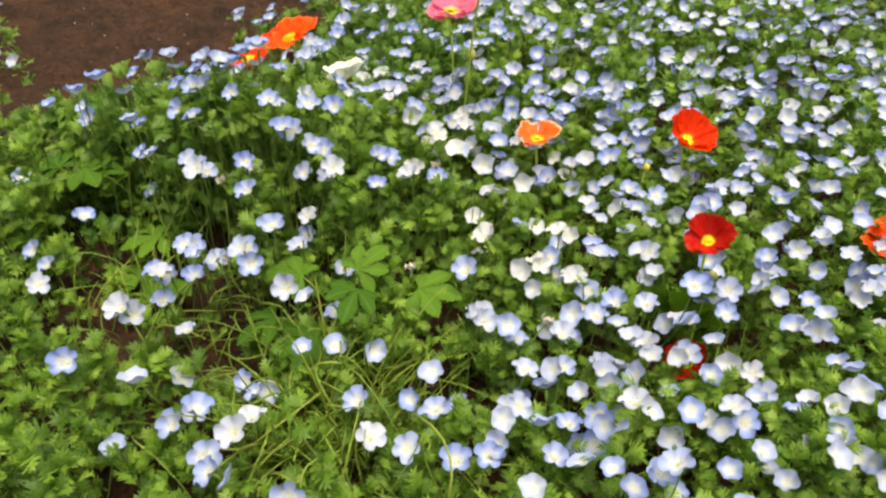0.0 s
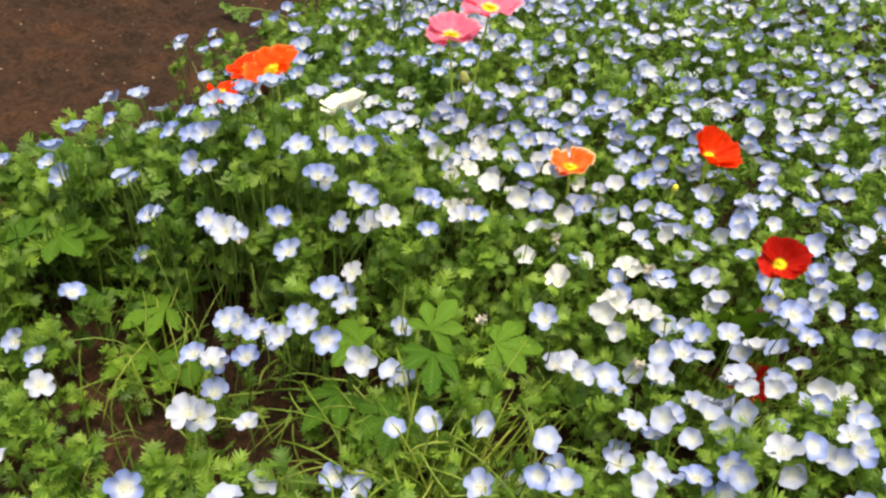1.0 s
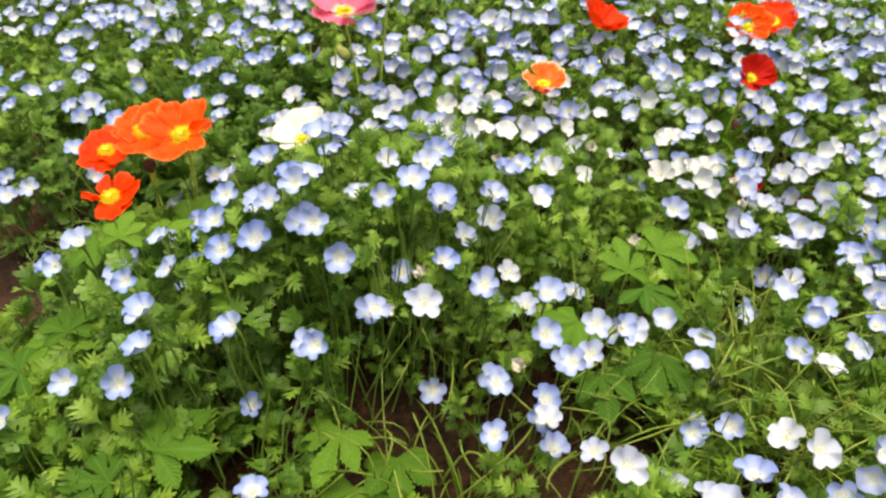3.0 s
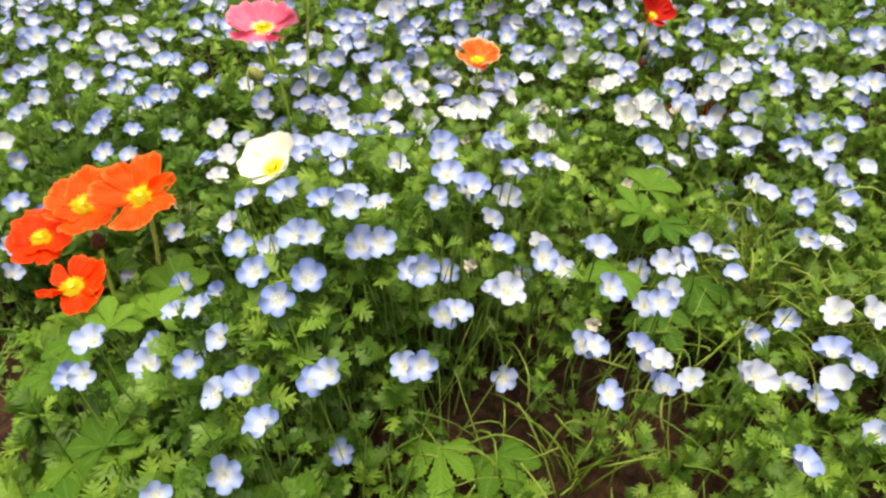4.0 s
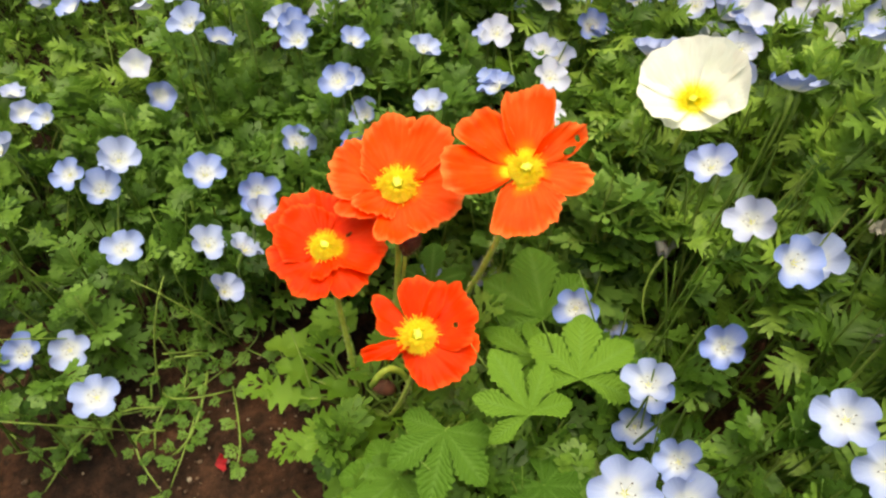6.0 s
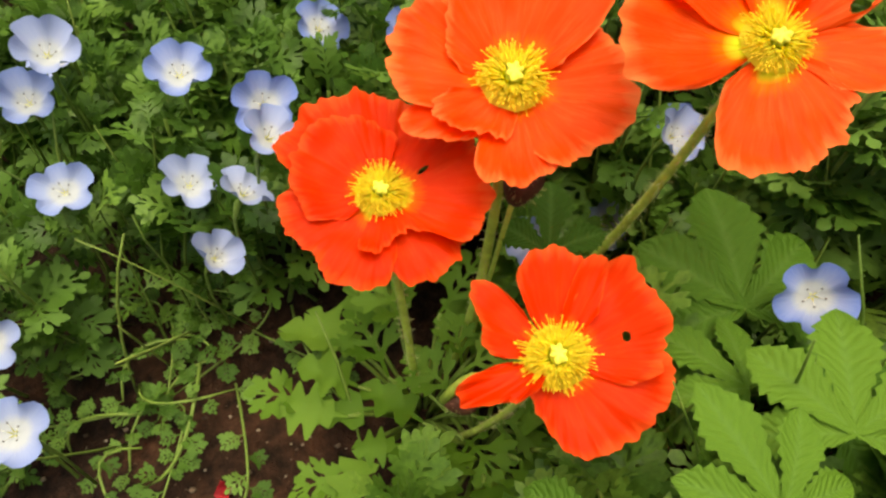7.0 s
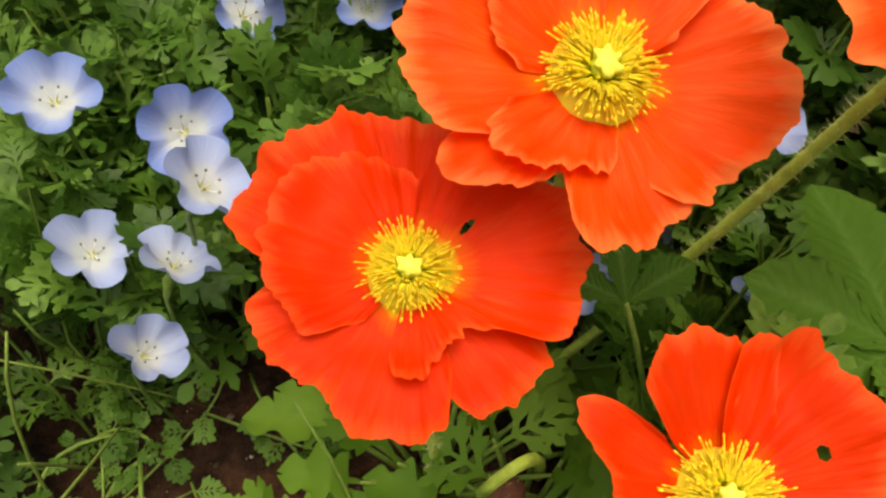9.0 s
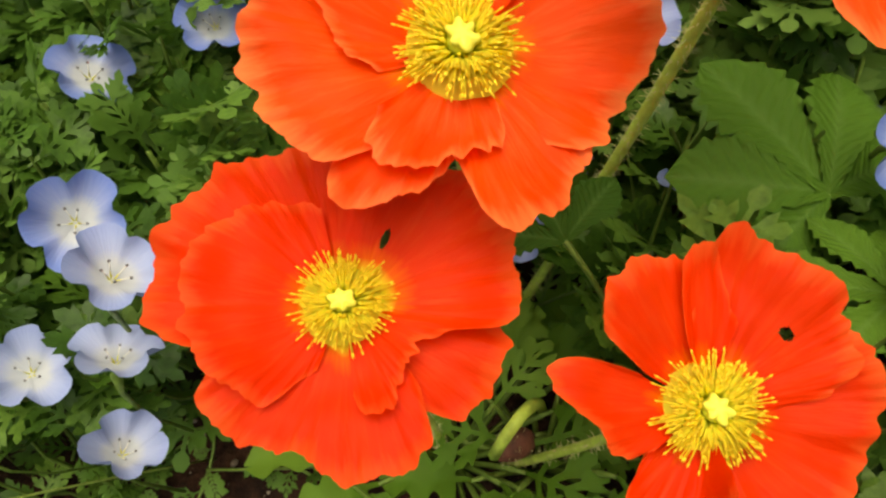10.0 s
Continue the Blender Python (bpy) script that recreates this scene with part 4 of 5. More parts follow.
def plant_of(x, y):
    """The plant, one about every ten centimetres, to which a shoot belongs."""
    step = 0.105
    i, j = np.round(x / step).astype(int), np.round(y / step).astype(int)
    best, near = np.full(len(x), 9.0), np.zeros(len(x), int)
    for di in (-1, 0, 1):
        for dj in (-1, 0, 1):
            a, b = i + di, j + dj
            cx = a * step + 0.035 * np.sin(a * 12.9 + b * 78.2)
            cy = b * step + 0.035 * np.sin(a * 39.3 + b * 11.1)
            d = np.hypot(x - cx, y - cy)
            near = np.where(d < best, (a + 500) * 1000 + b + 500, near)
            best = np.minimum(best, d)
    return near


def stem_mesh(x, y, low, top, lean_a, lean, g):
    n = len(x)
    tv = np.array([(math.cos(a) * 0.5, math.sin(a) * 0.5, z) for z in (0, 0.5, 1) for a in (0, 2.094, 4.189)])
    tf = np.array([(i * 3 + k, i * 3 + (k + 1) % 3, (i + 1) * 3 + (k + 1) % 3) for i in range(2) for k in range(3)] +
                  [(i * 3 + k, (i + 1) * 3 + (k + 1) % 3, (i + 1) * 3 + k) for i in range(2) for k in range(3)])
    rad = g.uniform(0.0016, 0.0026, n)
    v = np.repeat(tv[None], n, 0)
    taper = rad[:, None] * (1.2 - 0.5 * v[:, :, 2])
    shift = lean[:, None] * (v[:, :, 2] - 1)
    sx = v[:, :, 0] * taper + x[:, None] + np.cos(lean_a)[:, None] * shift + np.cos(lean_a * 3)[:, None] * np.sin(v[:, :, 2] * 3.1416) * 0.012
    sy = v[:, :, 1] * taper + y[:, None] + np.sin(lean_a)[:, None] * shift
    sz = low[:, None] - 0.004 + (top - low)[:, None] * v[:, :, 2]
    faces = (tf[None] + (np.arange(n) * 9)[:, None, None]).reshape(-1, 3)
    return mesh_from("stem_tuft", np.stack((sx, sy, sz), -1).reshape(-1, 3), faces, STEMS, np.tile(tv[:, 1:], (n, 1)))


# ---- where the palmate weeds stand: leaf joints, heading, pitch, size, shape ----
WEEDS = [
    ("beside the orange poppies", (0.085, -0.06),
     [((0.115, -0.111, 0.157), -25, 6, 0.045, 0), ((0.079, -0.125, 0.163), 10, 14, 0.038, 3), ((0.120, -0.057, 0.132), -10, 16, 0.050, 1), ((0.061, -0.014, 0.128), -25, 14, 0.031, 2), ((0.104, -0.085, 0.135), 35, 4, 0.036, 3),
      ((0.040, -0.113, 0.138), 150, -12, 0.042, 0), ((0.012, -0.120, 0.105), 110, -6, 0.046, 4), ((0.140, -0.095, 0.115), -70, 6, 0.048, 0), ((0.085, -0.150, 0.120), -150, -4, 0.04, 4)], 1),
    ("at the front of the bed", (0.585, -0.10),
     [((0.588, -0.106, 0.212), 20, 22, 0.040, 3), ((0.606, -0.116, 0.204), -130, 6, 0.044, 3), ((0.624, -0.052, 0.195), -40, 10, 0.048, 0), ((0.626, -0.168, 0.172), 170, -4, 0.052, 0),
      ((0.548, -0.155, 0.185), 140, 0, 0.045, 0), ((0.575, -0.195, 0.165), -170, -5, 0.045, 3)], 2),
    ("at the shaded front edge", (0.235, -0.33),
     [((0.216, -0.336, 0.148), -30, 8, 0.056, 0), ((0.352, -0.274, 0.122), 170, -6, 0.05, 3), ((0.190, -0.365, 0.14), 100, 5, 0.045, 3)], 3),
    ("near the path", (0.075, -0.26),
     [((0.065, -0.285, 0.145), 120, 5, 0.045, 3), ((0.085, -0.240, 0.15), 30, 5, 0.04, 0), ((0.05, -0.225, 0.11), 170, 0, 0.04, 1)], 4),
    ("under the crest", (0.4, -0.27), [((0.405, -0.275, 0.095), -160, 0, 0.05, 0), ((0.372, -0.305, 0.085), 170, -5, 0.05, 3)], 5),
]
WEED_LEAVES = [row[0] for weed_row in WEEDS for row in weed_row[2]]


# ---- nemophila flowers ----
def corolla_arrays(seed, n_per=8, rows=5, R=0.0135):
    """A five-lobed shallow bowl, heart at the origin."""
    r = random.Random(seed)
    n = 5 * n_per
    vs, us, fs = [(0, 0, 0)], [(0, 0)], []
    cup = r.uniform(0.4, 0.8)
    lens = [r.uniform(0.86, 1.08) for _ in range(5)]
    twist = [r.uniform(-0.2, 0.2) for _ in range(5)]
    for i in range(1, rows + 1):
        q = i / rows
        for k in range(n):
            a = 6.28319 * k / n
            lobe, f = divmod(k, n_per)
            c = abs(2 * (f + 0.5) / n_per - 1)
            rim = lens[lobe] * (1 - 0.38 * c ** 3.8 * q ** 2)
            rad = R * q * rim
            z = R * (cup * q ** 1.5 + (twist[lobe] * (2 * (f + 0.5) / n_per - 1) + 0.10 * c * c) * q ** 2 - 0.10 * q ** 5 * (1 - c))
            vs.append((rad * math.cos(a), rad * math.sin(a), z))
            us.append((q, k / n))
    for k in range(n):
        fs.append((0, 1 + k, 1 + (k + 1) % n))
    for i in range(rows - 1):
        for k in range(n):
            a, b = 1 + i * n + k, 1 + i * n + (k + 1) % n
            fs.append((a, a + n, b + n, b))
    return vs, fs, us


def flower_prototypes():
    protos = []
    for s in range(30):
        tilt = (4, 12, 20, 28, 38, 52)[s % 6]
        words = "pale sky-blue nemophila flower with a white heart" if s < 12 else "nearly white nemophila flower with a faint blue rim" if s < 18 else "sky-blue nemophila flower with a white heart, deeper blue for shade"
        thing = tagged(new("nemophila_flower"), words, "flower", "nemophila flowers")
        m = pose(0, 0, 0, 0, tilt, 0)
        v, f, u = corolla_arrays(s)
        child("corolla", mesh_from("corolla", v, f, COROLLA if s < 12 else COROLLA_PALE if s < 18 else COROLLA_SHADE, u), thing, m=m)
        r = random.Random(s)
        fil, dots = [], []
        for k in range(5):
            a = 6.283 * (k + 0.5) / 5 + r.uniform(-0.2, 0.2)
            o = 0.0030 + 0.0008 * r.random()
            e = (o * math.cos(a), o * math.sin(a), 0.0042)
            fil.append(tube([(0.0006 * math.cos(a), 0.0006 * math.sin(a), 0.0002), e], [0.00022, 0.00018], 3))
            dots.append(tube([(e[0] * 0.93, e[1] * 0.93, e[2] - 0.0002), e, (e[0] * 1.12, e[1] * 1.12, e[2] + 0.0003)], [0.00018, 0.0005, 0.00018], 4))
        fil, dots = join_parts(fil), join_parts(dots)
        child("stamen_tuft", mesh_from("stamen_tuft", *fil[:2], WHITE, fil[2]), thing, "thin white stamens", m)
        child("anther_tuft", mesh_from("anther_tuft", *dots[:2], DARK_DOT), thing, "grey anthers", m)
        down = m.to_3x3() @ Vector((0, 0, -1))
        p0 = m @ Vector((0, 0, -0.0004))
        pts = [p0, p0 + down * 0.004, p0 + down * 0.010 + Vector((0, 0, -0.004)), p0 + down * 0.014 + Vector((0, 0, -0.022)), p0 + down * 0.015 + Vector((0.003, 0, -0.06))]
        v, f, u = tube([tuple(p) for p in pts], [0.0006, 0.0019, 0.0009, 0.0007, 0.0007], 5)
        child("stalk", mesh_from("stalk", v, f, STEMS, u), thing, "thin green stalk")
        protos.append(thing)
    return protos


# where the nearest flowers stand, patch by patch
PATH_SIDE = [
    (-0.263, -0.004, 0.093), (-0.235, 0.048, 0.089), (-0.212, 0.060, 0.040), (-0.209, 0.116, 0.124), (-0.054, 0.207, 0.185), (-0.043, 0.311, 0.233),
    (-0.031, 0.258, 0.218), (0.021, 0.238, 0.149), (0.039, 0.150, 0.163), (0.060, 0.252, 0.202), (0.061, 0.204, 0.154), (0.075, -0.215, 0.209),
    (0.088, -0.187, 0.214), (0.090, -0.225, 0.222), (0.109, 0.173, 0.160), (0.109, -0.355, 0.182), (0.113, 0.227, 0.181), (0.124, -0.193, 0.184),
    (0.129, -0.175, 0.188), (0.140, -0.132, 0.175), (0.140, -0.314, 0.189)]
FRONT_SLOPE = [
    (0.150, 0.244, 0.176), (0.153, 0.123, 0.156), (0.154, 0.138, 0.149), (0.166, 0.185, 0.156), (0.167, 0.171, 0.168), (0.169, -0.244, 0.242),
    (0.169, 0.074, 0.169), (0.174, -0.192, 0.243), (0.186, -0.311, 0.197), (0.188, -0.264, 0.227), (0.189, -0.212, 0.228), (0.197, -0.091, 0.239),
    (0.197, 0.148, 0.163), (0.203, -0.117, 0.238), (0.210, -0.041, 0.223), (0.213, -0.290, 0.266), (0.224, -0.318, 0.259), (0.236, -0.201, 0.252),
    (0.250, -0.120, 0.288), (0.255, -0.150, 0.269), (0.257, -0.258, 0.220), (0.259, -0.186, 0.254), (0.266, -0.164, 0.280), (0.268, -0.266, 0.235),
    (0.269, -0.264, 0.124), (0.276, -0.008, 0.238), (0.279, -0.141, 0.293), (0.287, -0.052, 0.284), (0.292, -0.001, 0.228), (0.296, -0.174, 0.315)]
CREST = [
    (0.298, -0.112, 0.318), (0.301, -0.160, 0.313), (0.303, -0.184, 0.283), (0.303, -0.351, 0.138), (0.316, -0.194, 0.294), (0.325, -0.259, 0.221),
    (0.329, -0.105, 0.255), (0.336, -0.268, 0.233), (0.338, -0.205, 0.269), (0.344, -0.219, 0.285), (0.348, -0.073, 0.274), (0.364, -0.162, 0.305),
    (0.365, -0.212, 0.219), (0.372, -0.224, 0.236), (0.375, 0.136, 0.211), (0.381, -0.151, 0.207), (0.392, -0.053, 0.277), (0.405, -0.110, 0.265),
    (0.405, -0.213, 0.240), (0.408, -0.121, 0.275), (0.413, -0.222, 0.251), (0.419, -0.170, 0.249), (0.425, -0.211, 0.119), (0.430, -0.108, 0.225),
    (0.449, -0.090, 0.264), (0.453, -0.105, 0.277), (0.454, -0.083, 0.228), (0.459, -0.028, 0.246), (0.460, -0.015, 0.238), (0.463, -0.119, 0.158)]
FRONT_MIDDLE = [
    (0.476, -0.247, 0.199), (0.477, -0.121, 0.200), (0.480, -0.257, 0.210), (0.485, -0.292, 0.190), (0.492, -0.095, 0.272), (0.499, -0.141, 0.179),
    (0.507, -0.010, 0.246), (0.517, -0.281, 0.206), (0.521, -0.258, 0.200), (0.523, -0.289, 0.217), (0.532, -0.233, 0.223), (0.532, -0.294, 0.187),
    (0.535, -0.250, 0.244), (0.549, -0.237, 0.240), (0.551, -0.213, 0.250), (0.567, -0.281, 0.175), (0.572, -0.209, 0.246), (0.575, -0.320, 0.227),
    (0.576, -0.328, 0.239), (0.587, -0.132, 0.154), (0.587, -0.180, 0.215), (0.589, -0.385, 0.208), (0.618, 0.137, 0.129), (0.637, 0.107, 0.230),
    (0.648, -0.244, 0.172), (0.657, -0.228, 0.156), (0.658, -0.297, 0.165), (0.665, -0.002, 0.165), (0.666, -0.315, 0.170), (0.667, 0.117, 0.186)]
FAR_SIDE = [
    (0.676, -0.242, 0.187), (0.682, 0.209, 0.198), (0.698, -0.020, 0.204), (0.701, -0.122, 0.106), (0.715, -0.088, 0.107), (0.734, 0.096, 0.195),
    (0.735, -0.058, 0.129), (0.751, 0.144, 0.208), (0.758, -0.000, 0.137), (0.759, -0.007, 0.191), (0.766, -0.170, 0.196), (0.770, 0.082, 0.166),
    (0.770, -0.108, 0.204), (0.773, -0.028, 0.164), (0.779, 0.006, 0.183), (0.779, 0.098, 0.163), (0.787, 0.151, 0.269), (0.790, -0.146, 0.201),
    (0.799, 0.205, 0.215), (0.803, -0.046, 0.218), (0.809, 0.153, 0.191), (0.828, -0.089, 0.205), (0.849, -0.035, 0.193), (0.854, 0.197, 0.192),
    (0.862, 0.025, 0.255), (0.885, 0.134, 0.213), (0.896, 0.140, 0.201), (0.913, 0.016, 0.233), (0.920, 0.018, 0.257)]
FRONT_EDGE = [
    (0.209, -0.446, 0.172), (0.188, -0.411, 0.132), (0.321, -0.412, 0.120), (0.352, -0.401, 0.118), (0.408, -0.409, 0.143), (0.875, 0.195, 0.184),
    (0.502, 0.230, 0.188), (0.486, 0.278, 0.197), (0.544, -0.106, 0.170), (0.552, 0.069, 0.135), (0.564, -0.453, 0.200), (0.682, -0.296, 0.200),
    (0.714, -0.299, 0.180), (0.233, -0.480, 0.170), (0.264, -0.483, 0.170), (0.309, -0.464, 0.150), (0.417, -0.458, 0.150), (0.361, -0.521, 0.140)]
PATCHES = (PATH_SIDE, FRONT_SLOPE, CREST, FRONT_MIDDLE, FAR_SIDE, FRONT_EDGE)

BY_POPPIES = [
    (0.155, 0.046, 0.100), (0.180, -0.051, 0.090), (0.047, 0.136, 0.110), (0.054, 0.188, 0.130), (0.060, 0.156, 0.120), (-0.186, 0.062, 0.030),
    (-0.132, 0.196, 0.080), (0.230, -0.110, 0.220), (0.179, -0.129, 0.190), (0.157, -0.122, 0.140), (0.148, -0.133, 0.120)]
# flowers beside the orange poppies: place, lean, heading, size
CLOSE_BY = [
    (-0.066, 0.124, 0.119, 14, -60, 1.12), (-0.033, 0.060, 0.138, 38, -20, 1.05), (-0.032, 0.098, 0.118, 26, -90, 1.12), (-0.0745, 0.087, 0.086, 18, -40, 1.1),
    (-0.049, 0.056, 0.111, 34, 20, 0.98), (-0.069, 0.046, 0.083, 40, -15, 0.96), (-0.136, 0.113, 0.068, 12, -80, 1.12), (-0.153, -0.010, 0.078, 14, -90, 1.1),
    (-0.125, 0.158, 0.114, 22, -50, 1.15), (-0.144, 0.156, 0.089, 18, -70, 1.1), (0.118, 0.028, 0.064, 26, -110, 1.0), (0.120, 0.014, 0.146, 30, -60, 0.85),
    (0.118, -0.026, 0.096, 44, 40, 0.95), (0.136, -0.064, 0.146, 40, -140, 1.05), (0.069, 0.008, 0.098, 36, -150, 0.95), (0.002, 0.150, 0.110, 30, -40, 1.1)]
spots = [Vector(p) for patch in (*PATCHES, BY_POPPIES) for p in patch] + [Vector(row[:3]) for row in CLOSE_BY]
posed = {(row[0], row[1]): row[3:] for row in CLOSE_BY}
used = [(p.x, p.y) for p in spots]


def free_of(x, y, gap, taken):
    return all((x - a) ** 2 + (y - b) ** 2 > gap * gap for a, b in taken)


def density(x, y):
    """Flowers to the square metre."""
    if x < 0.06:
        return 60 if y < 0.16 else 200
    if y < -0.30:
        return 10 if x < 0.65 else 60
    if y < -0.05:
        return 140 if x < 0.62 else 110
    return 340


POPPIES_AT = [(0, 0), (0.045, 0.011), (0.108, -0.021), (0.037, -0.066), (0.235, 0.019)]
pr = random.Random(5)
fill = []
while len(spots) + len(fill) < 300:
    x, y = pr.uniform(-0.36, 0.85), pr.uniform(-0.42, 0.42)
    if pr.random() * 340 < density(x, y) and in_bed(x, y) and not bare(x, y) and free_of(x, y, 0.021, used) and free_of(x, y, 0.03, [(q[0], q[1]) for q in WEED_LEAVES]) and free_of(x, y, 0.055, POPPIES_AT):
        z = float(canopy_z(x, y)) + pr.gauss(0, 0.012)
        fill.append(Vector((x, y, z)))
        used.append((x, y))
POPPY_TOPS = [(0, 0, 0.17), (0.045, 0.011, 0.197), (0.108, -0.021, 0.2), (0.037, -0.066, 0.161), (0.235, 0.019, 0.215), (0.487, 0.176, 0.235), (0.57, 0.359, 0.235), (0.735, 0.222, 0.256), (0.777, 0.222, 0.1)]
CLEAR = [((p.x, p.y, p.z), 0.022, 0.010) for p in spots + fill]
CLEAR += [((p.x - 0.004, p.y - 0.022, p.z - 0.012), 0.016, 0.006) for p in spots]
CLEAR += [(p, 0.06, 0.05) for p in POPPY_TOPS]
CLEAR += [((px, py - 0.03, pz - 0.01), 0.055, 0.05) for px, py, pz in POPPY_TOPS]

FL = "low nemophila foliage of small lobed leaves, fresh green"
CLEAR += [((x, y - 0.01, z), 0.034, 0.008) for x, y, z in WEED_LEAVES]
fx, fy = sprout(-0.28, 0.2, -0.2, 0.3, 1150)
foliage("nemophila_foliage", FL, fx, fy, 10, FINE_LEAVES, 0.018, 0.034, 1, mat=SHADED_FOLIAGE)
fx, fy, ft = tufts()
foliage("nemophila_foliage", FL, fx, fy, 6, FINE_LEAVES, 0.014, 0.025, 12, mat=SHADED_FOLIAGE, tops=ft)
for n, (x0, x1, y0, y1, thick) in enumerate(((-0.42, -0.28, -0.2, 0.3, 1700), (0.2, 0.36, -0.2, 0.3, 2600), (-0.42, 0.36, -0.42, -0.2, 2300), (-0.42, 0.36, 0.3, 0.36, 1900))):
    fx, fy = sprout(x0, x1, y0, y1, thick)
    foliage("nemophila_foliage", FL, fx, fy, 13, COARSE_LEAVES, 0.015, 0.026, 30 + n)
fx, fy = sprout(0.36, 1.05, -0.8, 0.36, 2300)
foliage("nemophila_foliage", FL, fx, fy, 12, COARSE_LEAVES, 0.012, 0.021, 2)
fx, fy = sprout(-0.05, 0.36, -0.8, -0.42, 1700)
foliage("nemophila_foliage", FL, fx, fy, 10, COARSE_LEAVES, 0.013, 0.023, 3)
fx, fy = sprout(-0.85, 1.05, 0.36, 0.95, 1500)
foliage("nemophila_foliage", FL, fx, fy, 9, FAR_LEAVES, 0.015, 0.026, 4)
fx, fy = sprout(-1.2, -0.1, -1.0, -0.36, 900)
foliage("nemophila_foliage", FL, fx, fy, 9, FAR_LEAVES, 0.018, 0.03, 7, plants=False)
fx, fy = sprout(1.05, 1.9, -0.8, 0.95, 900)
foliage("nemophila_foliage", FL, fx, fy, 9, FAR_LEAVES, 0.02, 0.032, 5, plants=False)
fx, fy = sprout(-1.1, 1.9, 0.95, 2.0, 700)
foliage("nemophila_foliage", FL, fx, fy, 8, FAR_LEAVES, 0.02, 0.034, 6, plants=False)


protos = flower_prototypes()


def facing(x, y):
    """Downhill direction of the canopy and its slope."""
    e = 0.02
    gx = float(canopy_z(x + e, y) - canopy_z(x - e, y)) / (2 * e)
    gy = float(canopy_z(x, y + e) - canopy_z(x, y - e)) / (2 * e)
    return -gx, -gy


def shade_blue_side(x, y):
    """Round the orange poppies the petals are coloured bluer, for the dimmer light there."""
    return x < 0.16 or (y < -0.1 and x < 0.3)


def pale_patch(x, y):
    """The stretch beside the cream-edged poppy where the flowers are nearly white."""
    return ((x - 0.52) / 0.2) ** 2 + ((y - 0.12) / 0.12) ** 2 < 1


taken_protos = set()
TILTS = (4, 12, 20, 28, 38, 52)
for p in spots + fill:
    dx, dy = facing(p.x, p.y)
    dx, dy = dx * 0.6 + pr.gauss(0, 0.26), dy * 0.6 - 0.22 + pr.gauss(0, 0.26)
    tilt, head = math.degrees(math.atan(math.hypot(dx, dy))), math.degrees(math.atan2(dy, dx))
    k = pr.uniform(0.86, 1.14)
    own = [posed[q] for q in posed if abs(q[0] - p.x) + abs(q[1] - p.y) < 1e-5]
    if own:
        tilt, head, k = own[0]
    best = min(range(6), key=lambda n: abs(TILTS[n] - tilt)) + (18 + 6 * pr.randrange(2) if shade_blue_side(p.x, p.y) else 12 if pale_patch(p.x, p.y) and pr.random() < 0.5 else 6 * pr.randrange(2))
    m = Matrix.Translation(p) @ pose(0, 0, 0, 0, 0, head)
    if best not in taken_protos:
        taken_protos.add(best)
        ob = protos[best]
        ob.matrix_basis = m
    else:
        ob = copy_thing(protos[best], m)
    ob.scale = (k, k, k)


for n, ob in enumerate(protos):
    if n not in taken_protos:
        ob.matrix_basis = Matrix.Translation((0.5 + 0.03 * n, 0.45, float(canopy_z(0.5 + 0.03 * n, 0.45))))


def far_flowers():
    """The flowers past the nearest ones, joined."""
    g = np.random.default_rng(21)
    rows = []
    cells = set()
    for x0, x1, y0, y1, n in ((-0.75, 1.0, 0.42, 0.95, 1150), (0.85, 1.9, -0.7, 0.95, 1500), (-1.1, 1.9, 0.95, 2.0, 3000), (0.1, 0.95, -0.8, -0.45, 22), (0.25, 0.85, 0.05, 0.42, 240), (0.6, 0.85, -0.42, 0.05, 25), (-0.3, 0.25, 0.2, 0.42, 45), (-1.2, -0.12, -0.9, -0.38, 150)):
        for _ in range(n):
            x, y = g.uniform(x0, x1), g.uniform(y0, y1)
            c = (round(x / 0.02), round(y / 0.02))
            if c in cells or not in_bed(x, y):
                continue
            cells.add(c)
            rows.append((x, y, float(canopy_z(x, y)) + g.normal(0, 0.012)))
    w = np.array(rows)
    n = len(w)
    temps = []
    for s in range(6):
        v, f, u = corolla_arrays(s + 40, 4, 3)
        temps.append((np.array(v), [tuple(q) for q in f], np.array(u)))
    rot = turns(g.uniform(0, 6.283, n), g.normal(-0.15, 0.3, n), g.normal(0, 0.3, n))
    # tilt after the spin, in world axes
    tip = turns(np.zeros(n), g.normal(0.22, 0.25, n), g.normal(-0.08, 0.25, n))
    size, pick = g.uniform(0.8, 1.06, n), g.integers(0, 6, n)
    pale = pale_patch(w[:, 0], w[:, 1]) & (g.random(n) < 0.45)
    for sel, mat, words in ((~pale, COROLLA, "many pale blue nemophila flowers covering the bed"), (pale, COROLLA_PALE, "many nearly white nemophila flowers in one patch")):
        me = scatter_mesh("nemophila_flowers", temps, w[sel], (tip @ rot)[sel], size[sel], mat, pick[sel])
        tagged(new("nemophila_flowers", me), words, "flowers", kind="stuff")


far_flowers()


